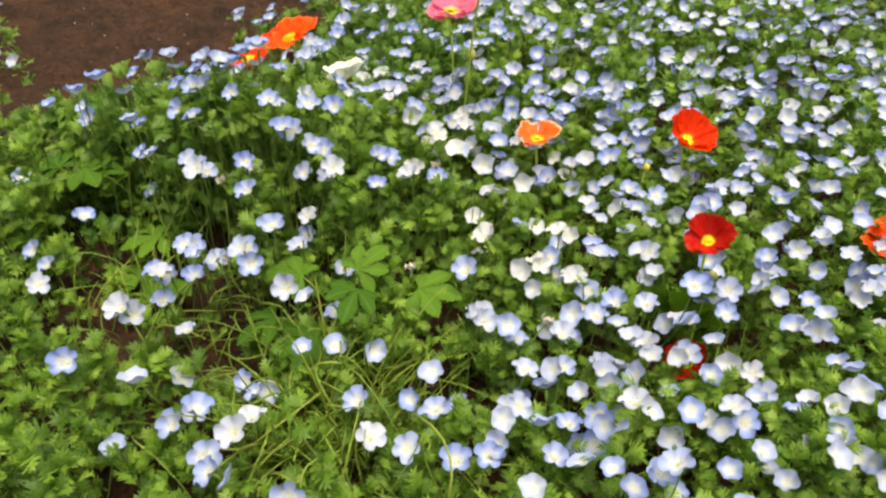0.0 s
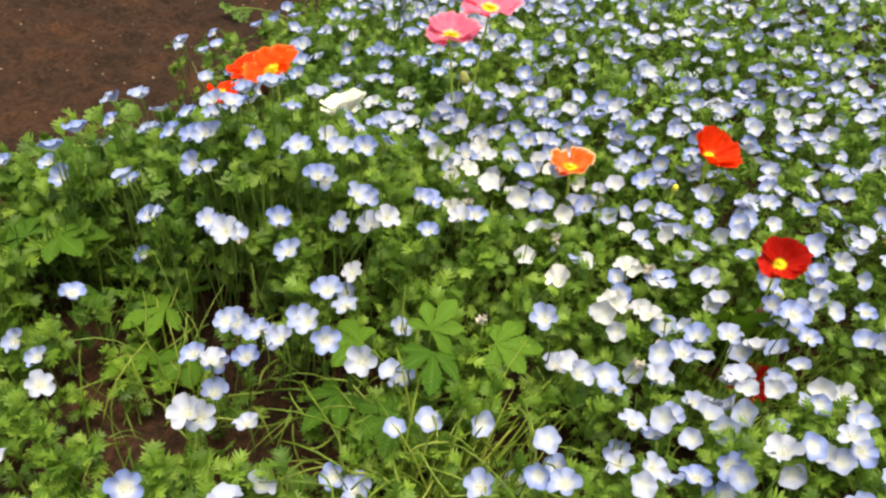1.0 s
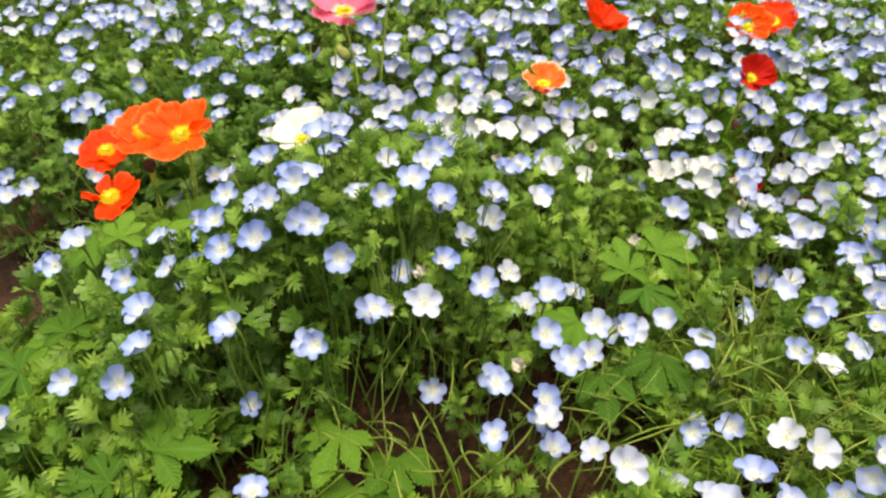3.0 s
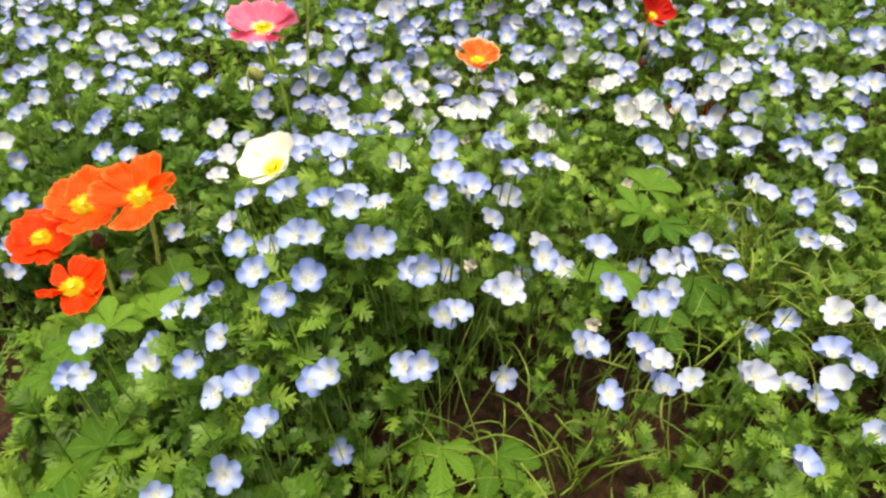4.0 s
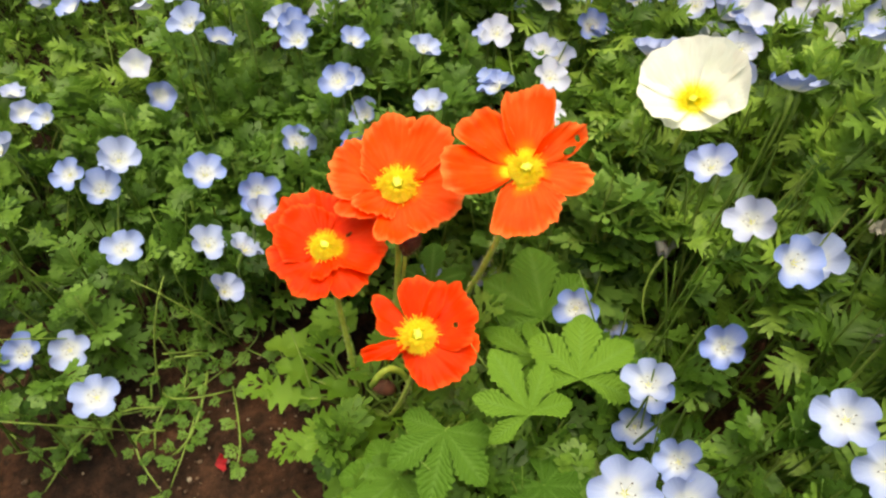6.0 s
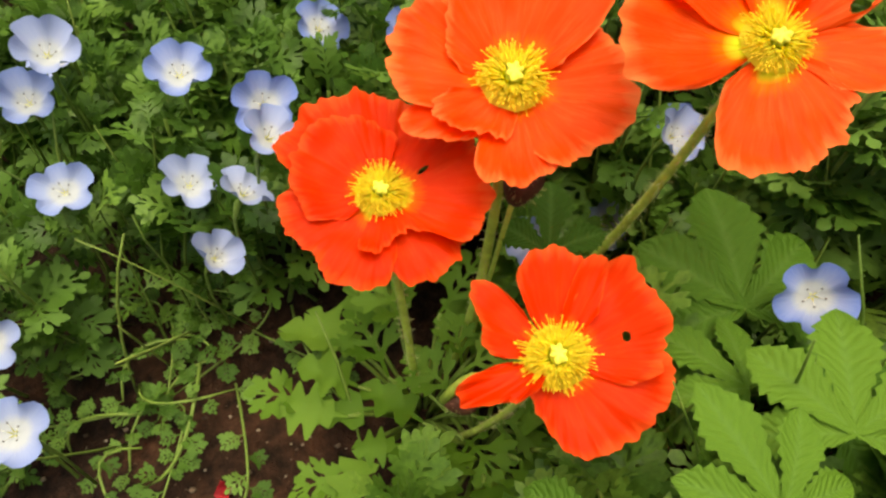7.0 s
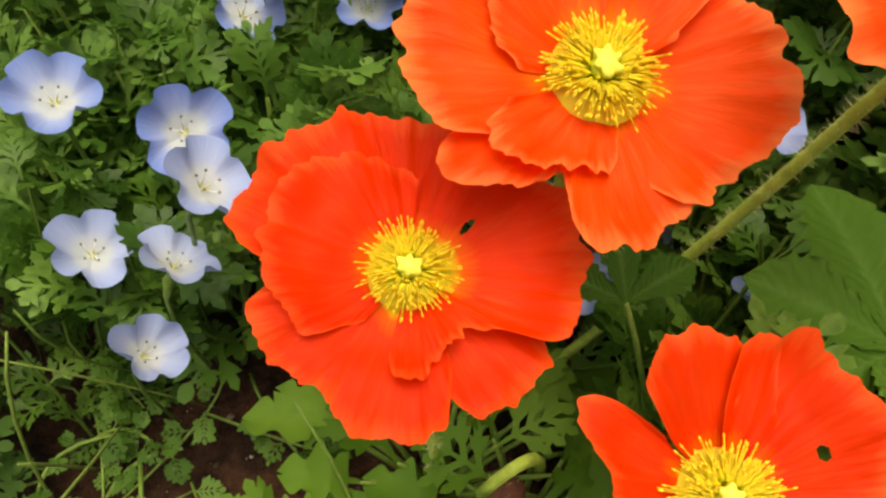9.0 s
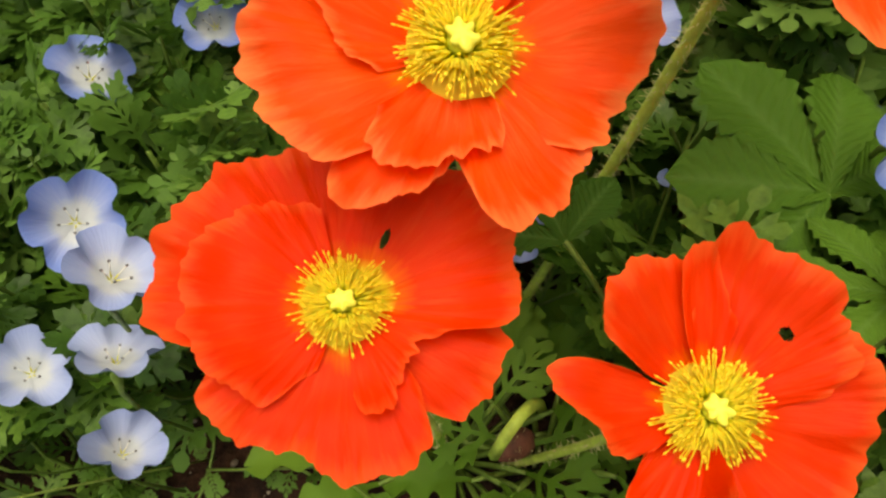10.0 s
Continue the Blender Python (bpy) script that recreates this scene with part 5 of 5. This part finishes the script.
# ---- palmate weeds ----
def palmate_leaf(seed, fingers=5, size=1.0, serr=9, broad=0.31, tip=1.6):
    """A palmately cut leaf along +y with broad saw-toothed lobes, stalk end at the origin."""
    r = random.Random(seed)
    pieces = []
    spread = {3: (-58, 0, 58), 5: (-98, -50, 0, 50, 98), 7: (-132, -90, -45, 0, 45, 90, 132)}[fingers]
    for n, a in enumerate(spread):
        ln = (1.0 - 0.0034 * abs(a)) * r.uniform(0.93, 1.06)
        wd = broad * ln * r.uniform(0.92, 1.1)
        sway, lift = r.uniform(-0.05, 0.05), r.uniform(-0.07, 0.07)
        vs, us, fs = [], [], []
        rows = serr * 3
        cross = (-1, -0.72, -0.36, 0, 0.36, 0.72, 1)
        for i in range(rows + 1):
            t = i / rows
            swell = (0.16 + 0.84 * min(1.0, t / 0.58) ** 1.25) if t < 0.58 else (1 - ((t - 0.58) / 0.42) ** tip) ** 0.8
            tooth = (i % 3) / 2.0
            w = wd * swell * (1.0 - (0.2 * tooth if t > 0.22 else 0.0)) + 0.004
            for u in cross:
                x = u * w + sway * t * t
                y = t * ln + u * u * 0.085 * ln * (0.3 + 0.7 * t) * (1 - t)
                ridge = 0.024 * math.cos(t * serr * 6.283 - abs(u) * 3.4) * abs(u) * (1 - 0.5 * abs(u))
                z = 0.22 * abs(u) * w + lift * t - 0.16 * t * t + ridge - 0.05 * u * u * w + 0.004 * (n % 2)
                vs.append((x, y, z))
                us.append((u * 0.5, t - abs(u) * 0.22))
        m_ = len(cross)
        for i in range(rows):
            for k in range(m_ - 1):
                b = i * m_ + k
                fs.append((b, b + 1, b + m_ + 1, b + m_))
        m = np.array(pose(0, 0, 0, 0, 0, -a).to_3x3())
        pieces.append((np.array(vs) @ m.T, fs, us))
    v, f, u = join_parts(pieces)
    return v * size, f, u


PALMATE = [palmate_leaf(1, 5), palmate_leaf(2, 5, broad=0.32, tip=2.0), palmate_leaf(3, 3, broad=0.33), palmate_leaf(4, 5, broad=0.27), palmate_leaf(6, 7)]
PALM_MESH = [mesh_from("leaf", v, f, WEED, u) for v, f, u in PALMATE]


def weed(label, root, leaves, seed):
    """leaves: rows of tip-joint place, heading in degrees, pitch, size, kind."""
    thing = tagged(new("palmate_weed"), label, "weed", "palmate weeds")
    base = Vector((root[0], root[1], float(ground_z(*root)) - 0.005))
    thing.matrix_basis = Matrix.Translation(base)
    r = random.Random(seed)
    for (x, y, z), head, pitch, size, kind in leaves:
        j = Vector((x, y, z)) - base
        leaf = child("leaf", PALM_MESH[kind], thing, m=Matrix.Translation(j) @ pose(0, 0, 0, pitch, r.uniform(-10, 10), head) @ Matrix.Diagonal((size, size, size, 1)))
        pts = bend((0.006 * r.uniform(-1, 1), 0.006 * r.uniform(-1, 1), 0), j, (0, 0, 0.01), 7)
        sv, sf, su = tube([tuple(p) for p in pts], [0.0015 - 0.0001 * i for i in range(7)], 5)
        child("leaf_stalk", mesh_from("leaf_stalk", sv, sf, STEMS, su), thing)


for words, root, rows, seed in WEEDS:
    weed("weed with saw-toothed palmate leaves " + words, root, rows, seed)


# ---- poppy leaves ----
def poppy_leaf_mesh(seed, lobes=3):
    """A broad round-lobed basal poppy leaf, unit long along +y."""
    r = random.Random(seed)
    n, vs, us, fs = 26, [], [], []
    for i in range(n + 1):
        t = i / n
        w = 0.05 + (0.26 * math.sin(math.pi * min(1, t * 1.02)) ** 0.8) * (1 + 0.48 * math.cos(2 * math.pi * lobes * t + 2.4)) if t > 0.2 else 0.03 + 0.05 * t
        if i == n:
            w = 0.02
        for u in (-1, -0.5, 0, 0.5, 1):
            vs.append((u * w, t + 0.10 * abs(u) * (t > 0.25), 0.25 * abs(u * w) + 0.2 * t - 0.28 * t * t + 0.015 * math.sin(20 * t) * abs(u)))
            us.append((u * 0.5, t))
    for i in range(n):
        for k in range(4):
            b = i * 5 + k
            fs.append((b, b + 1, b + 6, b + 5))
    return mesh_from("leaf", vs, fs, POPPY_LEAF, us)


PLEAF = [poppy_leaf_mesh(1, 3), poppy_leaf_mesh(2, 2), poppy_leaf_mesh(3, 4)]


def rosette(label, root, count, size, seed, rise=30, z0=0.0):
    thing = tagged(new("poppy_leaves"), label, "leaf rosette", "poppy leaf rosettes")
    base = Vector((root[0], root[1], float(ground_z(*root)) + z0))
    thing.matrix_basis = Matrix.Translation(base)
    r = random.Random(seed)
    for i in range(count):
        k = size * r.uniform(0.6, 1.25)
        child("leaf", PLEAF[i % 3], thing, m=pose(r.uniform(-0.006, 0.006), r.uniform(-0.006, 0.006), 0.004 * i / count, rise + r.uniform(-14, 26), r.uniform(-15, 15), 360 * i / count + r.uniform(-20, 20)) @ Matrix.Diagonal((k, k, k, 1)))


CUT_LEAF = [mesh_from("leaf", v, f, POPPY_LEAF, u) for v, f, u in (lobed_leaf(3, True, 61 + k, width=0.35, broad=1.3) for k in range(4))]


def stalked_rosette(label, root, count, size, seed, reach):
    """Small round-lobed leaves, each at the end of its own stalk."""
    thing = tagged(new("poppy_leaves"), label, "leaf rosette", "poppy leaf rosettes")
    base = Vector((root[0], root[1], float(ground_z(*root)) - 0.003))
    thing.matrix_basis = Matrix.Translation(base)
    r = random.Random(seed)
    for i in range(count):
        a = 2.39996 * i + r.uniform(-0.3, 0.3)
        out = reach * (0.25 + 0.75 * ((i + 0.5) / count) ** 0.6) * r.uniform(0.85, 1.1)
        tall = 0.075 - 0.045 * out / reach + r.uniform(-0.012, 0.016)
        j = Vector((out * math.cos(a), out * math.sin(a), tall))
        k = size * r.uniform(0.75, 1.2) * (1.0 if i % 5 < 2 else 0.95)
        child("leaf", CUT_LEAF[i % 4] if i % 5 < 2 else PLEAF[i % 3], thing, m=Matrix.Translation(j) @ pose(0, 0, 0, r.uniform(0, 45), r.uniform(-22, 22), math.degrees(a) - 90 + r.uniform(-35, 35)) @ Matrix.Diagonal((k, k, k, 1)))
        pts = bend((0.1 * j.x, 0.1 * j.y, 0), j, (0, 0, 0.008), 6)
        sv, sf, su = tube([tuple(p) for p in pts], [0.0013] * 5 + [0.0008], 5)
        child("leaf_stalk", mesh_from("leaf_stalk", sv, sf, STEMS, su), thing)


stalked_rosette("rosette of round-lobed green poppy leaves under the orange poppies", (0.012, -0.016), 32, 0.033, 1, 0.056)
stalked_rosette("small poppy leaf rosette under the orange poppies", (0.036, -0.046), 22, 0.030, 2, 0.045)
rosette("poppy leaves at the foot of the pink poppies", (0.27, 0.19), 9, 0.10, 3, 55)
rosette("poppy leaves under the white poppy", (0.24, 0.04), 8, 0.09, 4, 55)
rosette("poppy leaves under the red poppies", (0.73, 0.24), 8, 0.09, 5, 55)


def pointed_leaf(label, place, m_rot, size):
    """A single broad pointed poppy leaf held up on its stalk."""
    thing = tagged(new("upright_leaf"), label, "leaf")
    base = Vector((place[0] - 0.02, place[1], float(ground_z(place[0], place[1])) - 0.005))
    thing.matrix_basis = Matrix.Translation(base)
    vs, us, fs, n = [], [], [], 14
    for i in range(n + 1):
        t = i / n
        w = 0.62 * (1 - t) ** 0.85 * min(1.0, 0.35 + 3.0 * t) * (1 + 0.05 * (i % 2))
        for u in (-1, -0.5, 0, 0.5, 1):
            vs.append((u * w * 0.8, t, 0.3 * abs(u * w) - 0.2 * t * t))
            us.append((u * 0.5, t))
    for i in range(n):
        for k in range(4):
            b = i * 5 + k
            fs.append((b, b + 1, b + 6, b + 5))
    j = Vector(place) - base
    child("blade", mesh_from("blade", vs, fs, WEED, us), thing, m=Matrix.Translation(j) @ m_rot @ Matrix.Diagonal((size, size, size, 1)))
    pts = bend((0, 0, 0), j, (0.004, 0, 0.01), 7)
    sv, sf, su = tube([tuple(p) for p in pts], [0.0014] * 7, 5)
    child("leaf_stalk", mesh_from("leaf_stalk", sv, sf, STEMS, su), thing)


LEAF_UP = Vector((0.49, 0.29, 0.82)).normalized()
LEAF_FRONT = (Vector((-0.3, -0.8, 0.5)) - LEAF_UP * Vector((-0.3, -0.8, 0.5)).dot(LEAF_UP)).normalized()
LEAF_TURN = Matrix((LEAF_UP.cross(LEAF_FRONT), LEAF_UP, LEAF_FRONT)).transposed().to_4x4()
pointed_leaf("broad pointed light green leaf beside the pink poppies", (0.335, 0.204, 0.152), LEAF_TURN, 0.050)
pointed_leaf("narrow green leaf standing beside the pink poppies", (0.285, 0.13, 0.14), pose(0, 0, 0, 75, 0, 20), 0.05)


# ---- pale runners at the front ----
def runners(label, cx, cy, n, spread, height, seed, mat=STRAW, thick=1.0):
    """Thin arching pale stems lying over one another."""
    r = random.Random(seed)
    pieces = []
    for _ in range(n):
        x, y = r.gauss(cx, spread), r.gauss(cy, spread * 0.7)
        a, ln = r.uniform(0, 6.283), r.uniform(0.03, 0.085)
        g = float(ground_z(x, y))
        p0 = (x, y, g + r.uniform(0.01, height))
        p1 = (x + ln * math.cos(a), y + ln * math.sin(a), g + r.uniform(0.01, height))
        pts = bend(p0, p1, (r.uniform(-0.012, 0.012), r.uniform(-0.012, 0.012), r.uniform(0.004, 0.018)), 6)
        pieces.append(tube([tuple(p) for p in pts], [thick * r.uniform(0.0006, 0.0012)] * 6, 5))
    v, f, u = join_parts(pieces)
    tagged(new("pale_runners", mesh_from("pale_runners", v, f, mat, u)), label, "stems", kind="stuff")


runners("tangle of thin yellow-green stems at the front of the bed", 0.70, -0.19, 120, 0.06, 0.13, 1)
runners("thin arching pale green stems low in the bed", 0.43, -0.30, 26, 0.07, 0.10, 2)
runners("thin pale stems under the nemophila", 0.62, -0.22, 60, 0.08, 0.10, 3)


def grass_tuft(label, cx, cy, n, spread, length, seed):
    """A clump of thin yellow-green blades that rise and arch outward."""
    r = random.Random(seed)
    thing = tagged(new("grass_tuft"), label, "grass", "grass tufts")
    base = Vector((cx, cy, float(ground_z(cx, cy)) - 0.004))
    thing.matrix_basis = Matrix.Translation(base)
    for _ in range(n):
        a, out = r.uniform(0, 6.283), r.random()
        x, y = r.gauss(0, spread), r.gauss(0, spread)
        ln = length * r.uniform(0.6, 1.15)
        reach = ln * (0.2 + 0.75 * out)
        top = Vector((x + reach * math.cos(a), y + reach * math.sin(a), ln * (0.95 - 0.5 * out)))
        pts = bend((x, y, 0), top, (0, 0, ln * 0.12 + 0.02 * out), 8)
        w = r.uniform(0.0007, 0.0013)
        v, f, u = tube([tuple(p) for p in pts], [w, w, w, w, w * 0.9, w * 0.8, w * 0.6, w * 0.25], 4)
        child("blade", mesh_from("blade", v, f, STRAW_BLADE, u), thing)


grass_tuft("clump of thin yellow-green grass among the nemophila", 0.70, -0.185, 80, 0.028, 0.17, 1)
grass_tuft("sparse clump of thin pale grass at the front", 0.455, -0.295, 20, 0.03, 0.11, 2)
grass_tuft("low clump of thin yellow-green grass", 0.735, -0.13, 36, 0.03, 0.15, 3)


def long_stems(label, x0, x1, y0, y1, n, seed):
    """Thin bare stems that climb through the leaves."""
    r = random.Random(seed)
    pieces = []
    while len(pieces) < n:
        x, y = r.uniform(x0, x1), r.uniform(y0, y1)
        if not in_bed(x, y) or bare(x, y):
            continue
        g, a, ln = float(ground_z(x, y)), r.uniform(0, 6.283), r.uniform(0.02, 0.09)
        tall = (float(canopy_z(x, y)) - g - 0.012) * r.uniform(0.6, 1.0)
        top = (x + ln * math.cos(a), y + ln * math.sin(a), g + max(0.03, tall))
        pts = bend((x, y, g), top, (r.uniform(-0.01, 0.01), r.uniform(-0.01, 0.01), r.uniform(0.0, 0.02)), 6)
        w = r.uniform(0.0004, 0.0008)
        pieces.append(tube([tuple(p) for p in pts], [w] * 5 + [w * 0.6], 4))
    v, f, u = join_parts(pieces)
    tagged(new("long_stems", mesh_from("long_stems", v, f, STEMS, u)), label, "stems", kind="stuff")


long_stems("thin pale green stems climbing through the nemophila", -0.25, 0.95, -0.42, 0.4, 420, 6)


# ---- nemophila shoots by the orange poppies ----
FINE_MESH = [mesh_from("leaf", v, f, SHOOT_LEAF, u) for v, f, u in FINE_LEAVES]


def shoot_prototypes():
    out = []
    for s in range(6):
        r = random.Random(s + 70)
        thing = tagged(new("nemophila_shoot"), "leafy nemophila shoot with lobed fresh green leaves", "shoot", "nemophila shoots")
        tall = 0.06 + 0.012 * s
        lean = 0.014
        pts = bend((0, 0, -0.004), (lean, 0, tall), (0.004, 0.003, 0), 7)
        v, f, u = tube([tuple(p) for p in pts], [0.0014 - 0.0001 * i for i in range(7)], 5)
        child("stem", mesh_from("stem", v, f, STEMS, u), thing)
        for k in range(14):
            t = 0.35 + 0.65 * (k / 13) ** 0.8
            p = pts[min(6, int(t * 6))]
            sz = (0.031 - 0.014 * (k / 13) ** 2) * r.uniform(0.9, 1.1)
            child("leaf", FINE_MESH[k % 5], thing, m=pose(p.x, p.y, p.z, 8 + 52 * (k / 13) ** 1.6 + r.uniform(-8, 8), r.uniform(-12, 12), 137 * k + r.uniform(-20, 20)) @ Matrix.Diagonal((sz, sz, sz, 1)))
        out.append(thing)
    return out


shoots = shoot_prototypes()


def trailing_shoot(x, y, r):
    """A thin stem lying over the soil, with a few lobed leaves."""
    thing = tagged(new("trailing_shoot"), "thin green nemophila stem trailing over the soil with small lobed leaves", "shoot", "trailing shoots")
    g = float(ground_z(x, y))
    thing.matrix_basis = Matrix.Translation((x, y, g))
    a, ln = r.uniform(2.6, 6.0), r.uniform(0.035, 0.075)
    end = (ln * math.cos(a), ln * math.sin(a), float(ground_z(x + ln * math.cos(a), y + ln * math.sin(a))) - g + r.uniform(0.008, 0.03))
    pts = bend((0, 0, r.uniform(0.0, 0.03)), end, (r.uniform(-0.02, 0.02), r.uniform(-0.02, 0.02), r.uniform(0.002, 0.012)), 8)
    w = r.uniform(0.0006, 0.0011)
    v, f, u = tube([tuple(p) for p in pts], [w] * 7 + [w * 0.5], 5)
    child("stem", mesh_from("stem", v, f, STEMS, u), thing)
    for k in (2, 3, 4, 5, 6, 7):
        p, sz = pts[k], r.uniform(0.008, 0.015)
        child("leaf", FINE_MESH[k % 5], thing, m=pose(p.x, p.y, p.z, r.uniform(0, 35), r.uniform(-25, 25), math.degrees(a) - 90 + (55 if k % 2 else -55) * (k < 7) + r.uniform(-15, 15)) @ Matrix.Diagonal((sz, sz, sz, 1)))


tr = random.Random(31)
for _ in range(16):
    trailing_shoot(tr.gauss(-0.125, 0.035), tr.gauss(0.052, 0.024), tr)
for _ in range(12):
    trailing_shoot(tr.gauss(-0.06, 0.06), tr.gauss(0.14, 0.05), tr)


def path_trailer(label, places, widths, leaves, turn, seed):
    """A longer stem that leaves the bed and lies out over the path."""
    r = random.Random(seed)
    x0, y0 = places[0][:2]
    base = Vector((x0, y0, float(ground_z(x0, y0)) - 0.003))
    thing = tagged(new("trailing_shoot"), label, "shoot", "trailing shoots")
    thing.matrix_basis = Matrix.Translation(base)
    stem = [Vector((x, y, float(ground_z(x, y)) + h)) - base for x, y, h in places]
    pts = [stem[0]]
    for a, b in zip(stem, stem[1:]):
        pts += bend(a, b, (0, 0, 0.004), 5)[1:]
    n = len(pts)
    v, f, u = tube([tuple(p) for p in pts], [widths[0] + (widths[1] - widths[0]) * i / (n - 1) for i in range(n)], 6)
    child("stem", mesh_from("stem", v, f, STRAW, u), thing, "pale green stem")
    for k, (at, size) in enumerate(leaves):
        p = pts[min(n - 1, int(at * (n - 1)))]
        m = pose(p.x, p.y, p.z + 0.002, r.uniform(-20, 20), r.uniform(-20, 20), turn + (50 if k % 2 else -50) * (at < 1) + r.uniform(-20, 20))
        child("leaf", FINE_MESH[k % 5], thing, m=m @ Matrix.Diagonal((size, size, size, 1)))


path_trailer("long pale green shoot lying out over the edge of the path", [(-0.13, -0.165, 0.0), (-0.165, -0.186, 0.047), (-0.242, -0.234, 0.042), (-0.290, -0.278, 0.022), (-0.285, -0.31, 0.0)], (0.0030, 0.0016),
             [(0.3, 0.024), (0.4, 0.03), (0.5, 0.026), (0.58, 0.03), (0.68, 0.026), (0.78, 0.022), (0.86, 0.018)], 130, 1)
path_trailer("thin dry stem with a lobed green leaf on the path", [(-0.785, 0.485, 0.0), (-0.835, 0.436, 0.02), (-0.885, 0.371, 0.022), (-0.895, 0.360, 0.02)], (0.0022, 0.0016),
             [(0.97, 0.04), (1.0, 0.065), (0.98, 0.045)], 270, 2)
sr = random.Random(9)
placed, tries = 0, 0
while placed < 90 and tries < 5000:
    tries += 1
    x, y = sr.uniform(-0.19, 0.2), sr.uniform(-0.06, 0.26)
    if (x < -0.02 and y < 0.16 and sr.random() < 0.55) or bare(x, y) or ((x + 0.125) / 0.075) ** 2 + ((y - 0.05) / 0.05) ** 2 < 0.8 or not in_bed(x, y) or not free_of(x, y, 0.045, POPPIES_AT[:4]) or not free_of(x, y, 0.018, used) or not free_of(x, y, 0.04, [(p[0], p[1]) for p in WEED_LEAVES]):
        continue
    g = float(ground_z(x, y))
    want = float(make_room(np.array([[x, y, float(canopy_z(x, y)) - 0.022 - 0.03 * float(smooth01(0.08, -0.06, x))]]))[0]) - g
    k = want / (0.06 + 0.012 * (placed % 6))
    if k < 0.45 or k > 1.7:
        continue
    m = Matrix.Translation((x, y, g)) @ pose(0, 0, 0, 0, 0, sr.uniform(0, 360))
    if placed < 6:
        shoots[placed].matrix_basis = m
    else:
        ob = copy_thing(shoots[placed % 6], m)
        ob.scale = (min(1.25, 0.6 + 0.4 * k), min(1.25, 0.6 + 0.4 * k), k)
    placed += 1


# ---- withered petals and pebbles ----
def withered():
    v, f, u = petal_arrays(0.022, radians(60), 1.0, 0.5, 0.2, 0, 77)
    thing = tagged(new("withered_petal", mesh_from("withered_petal", v, f, PETAL_OLD, u)), "faded yellow-green poppy petal fallen into the foliage", "petal")
    thing.matrix_basis = frame_to((0.206, 0.048, 0.075), (-0.2, -0.5, 0.8))


withered()


FADED = plain_material("faded_nemophila_petal", (0.5, 0.46, 0.42), 0.3, 0.7, 180, 0.3)


def faded_flower(x, y, z, seed):
    """A shrivelled nemophila, closed to a crumpled cup."""
    r = random.Random(seed)
    thing = tagged(new("faded_flower"), "shrivelled cream-brown nemophila past its bloom", "flower", "faded nemophila flowers")
    thing.matrix_basis = Matrix.Translation((x, y, z)) @ pose(0, 0, 0, r.uniform(10, 55), r.uniform(-30, 30), r.uniform(0, 360))
    v, f, u = corolla_arrays(seed, 6, 5, 0.0095)
    v = [(a * 0.75, b * 0.75, c * 1.3 + 0.0016 * math.sin(900 * a + seed) + 0.0014 * math.sin(1100 * b)) for a, b, c in v]
    child("corolla", mesh_from("corolla", v, f, FADED, u), thing)
    pts = bend((0, 0, 0), (0.004, 0.0, -0.045), (0.006, 0, 0), 5)
    v, f, u = tube([tuple(p) for p in pts], [0.0012, 0.0009, 0.0007, 0.0007, 0.0007], 5)
    child("stalk", mesh_from("stalk", v, f, STEMS, u), thing, "thin green stalk")


fr = random.Random(77)
for n, (x, y, z) in enumerate([(0.31, -0.086, 0.19), (0.378, -0.193, 0.2), (0.203, -0.045, 0.15), (0.401, -0.161, 0.22), (0.258, -0.147, 0.19), (0.722, 0.041, 0.2), (0.718, 0.083, 0.2),
                               (0.64, 0.16, 0.2), (0.55, 0.1, 0.21), (0.45, 0.06, 0.2), (0.6, -0.05, 0.2), (0.36, 0.08, 0.18), (0.5, -0.22, 0.19), (0.12, 0.08, 0.13)]):
    faded_flower(x, y, min(z, float(canopy_z(x, y)) - 0.002), 200 + n)


def fallen():
    v, f, u = petal_arrays(0.009, radians(55), 1.0, 0.6, 0.2, 0, 78)
    thing = tagged(new("fallen_petal", mesh_from("fallen_petal", v, f, FALLEN_RED, u)), "small crumpled dark red petal lying on the soil", "petal")
    thing.matrix_basis = frame_to((-0.108, -0.019, float(ground_z(-0.108, -0.019)) + 0.004), (0.2, -0.3, 0.9))


fallen()


def pebbles():
    g = random.Random(4)
    pieces = []
    for _ in range(420):
        x, y = (g.gauss(-0.1, 0.05), g.gauss(0.01, 0.045)) if g.random() < 0.33 else (g.uniform(-1.3, -0.2), g.uniform(-0.5, 0.7))
        s = g.choice((0.0006, 0.0008, 0.001, 0.0013, 0.002)) * g.uniform(0.7, 1.2) * (2.1 if x < -0.25 else 1.0)
        z = float(ground_z(x, y)) + 0.003
        n, vs = 6, []
        for i in range(5):
            t = math.pi * i / 4
            for k in range(n):
                a = 6.283 * k / n + 0.4 * i
                vs.append((x + s * math.sin(t) * math.cos(a) * g.uniform(0.7, 1.2), y + s * 0.8 * math.sin(t) * math.sin(a) * g.uniform(0.8, 1.2), z - s * 0.6 * math.cos(t)))
        fs = [(i * n + k, i * n + (k + 1) % n, (i + 1) * n + (k + 1) % n, (i + 1) * n + k) for i in range(4) for k in range(n)]
        pieces.append((vs, fs, None))
    v, f, u = join_parts(pieces)
    tagged(new("pebbles", mesh_from("pebbles", v, f, PEBBLE, u)), "small tan pebbles and crumbs scattered on the soil", "pebbles", kind="stuff")


pebbles()
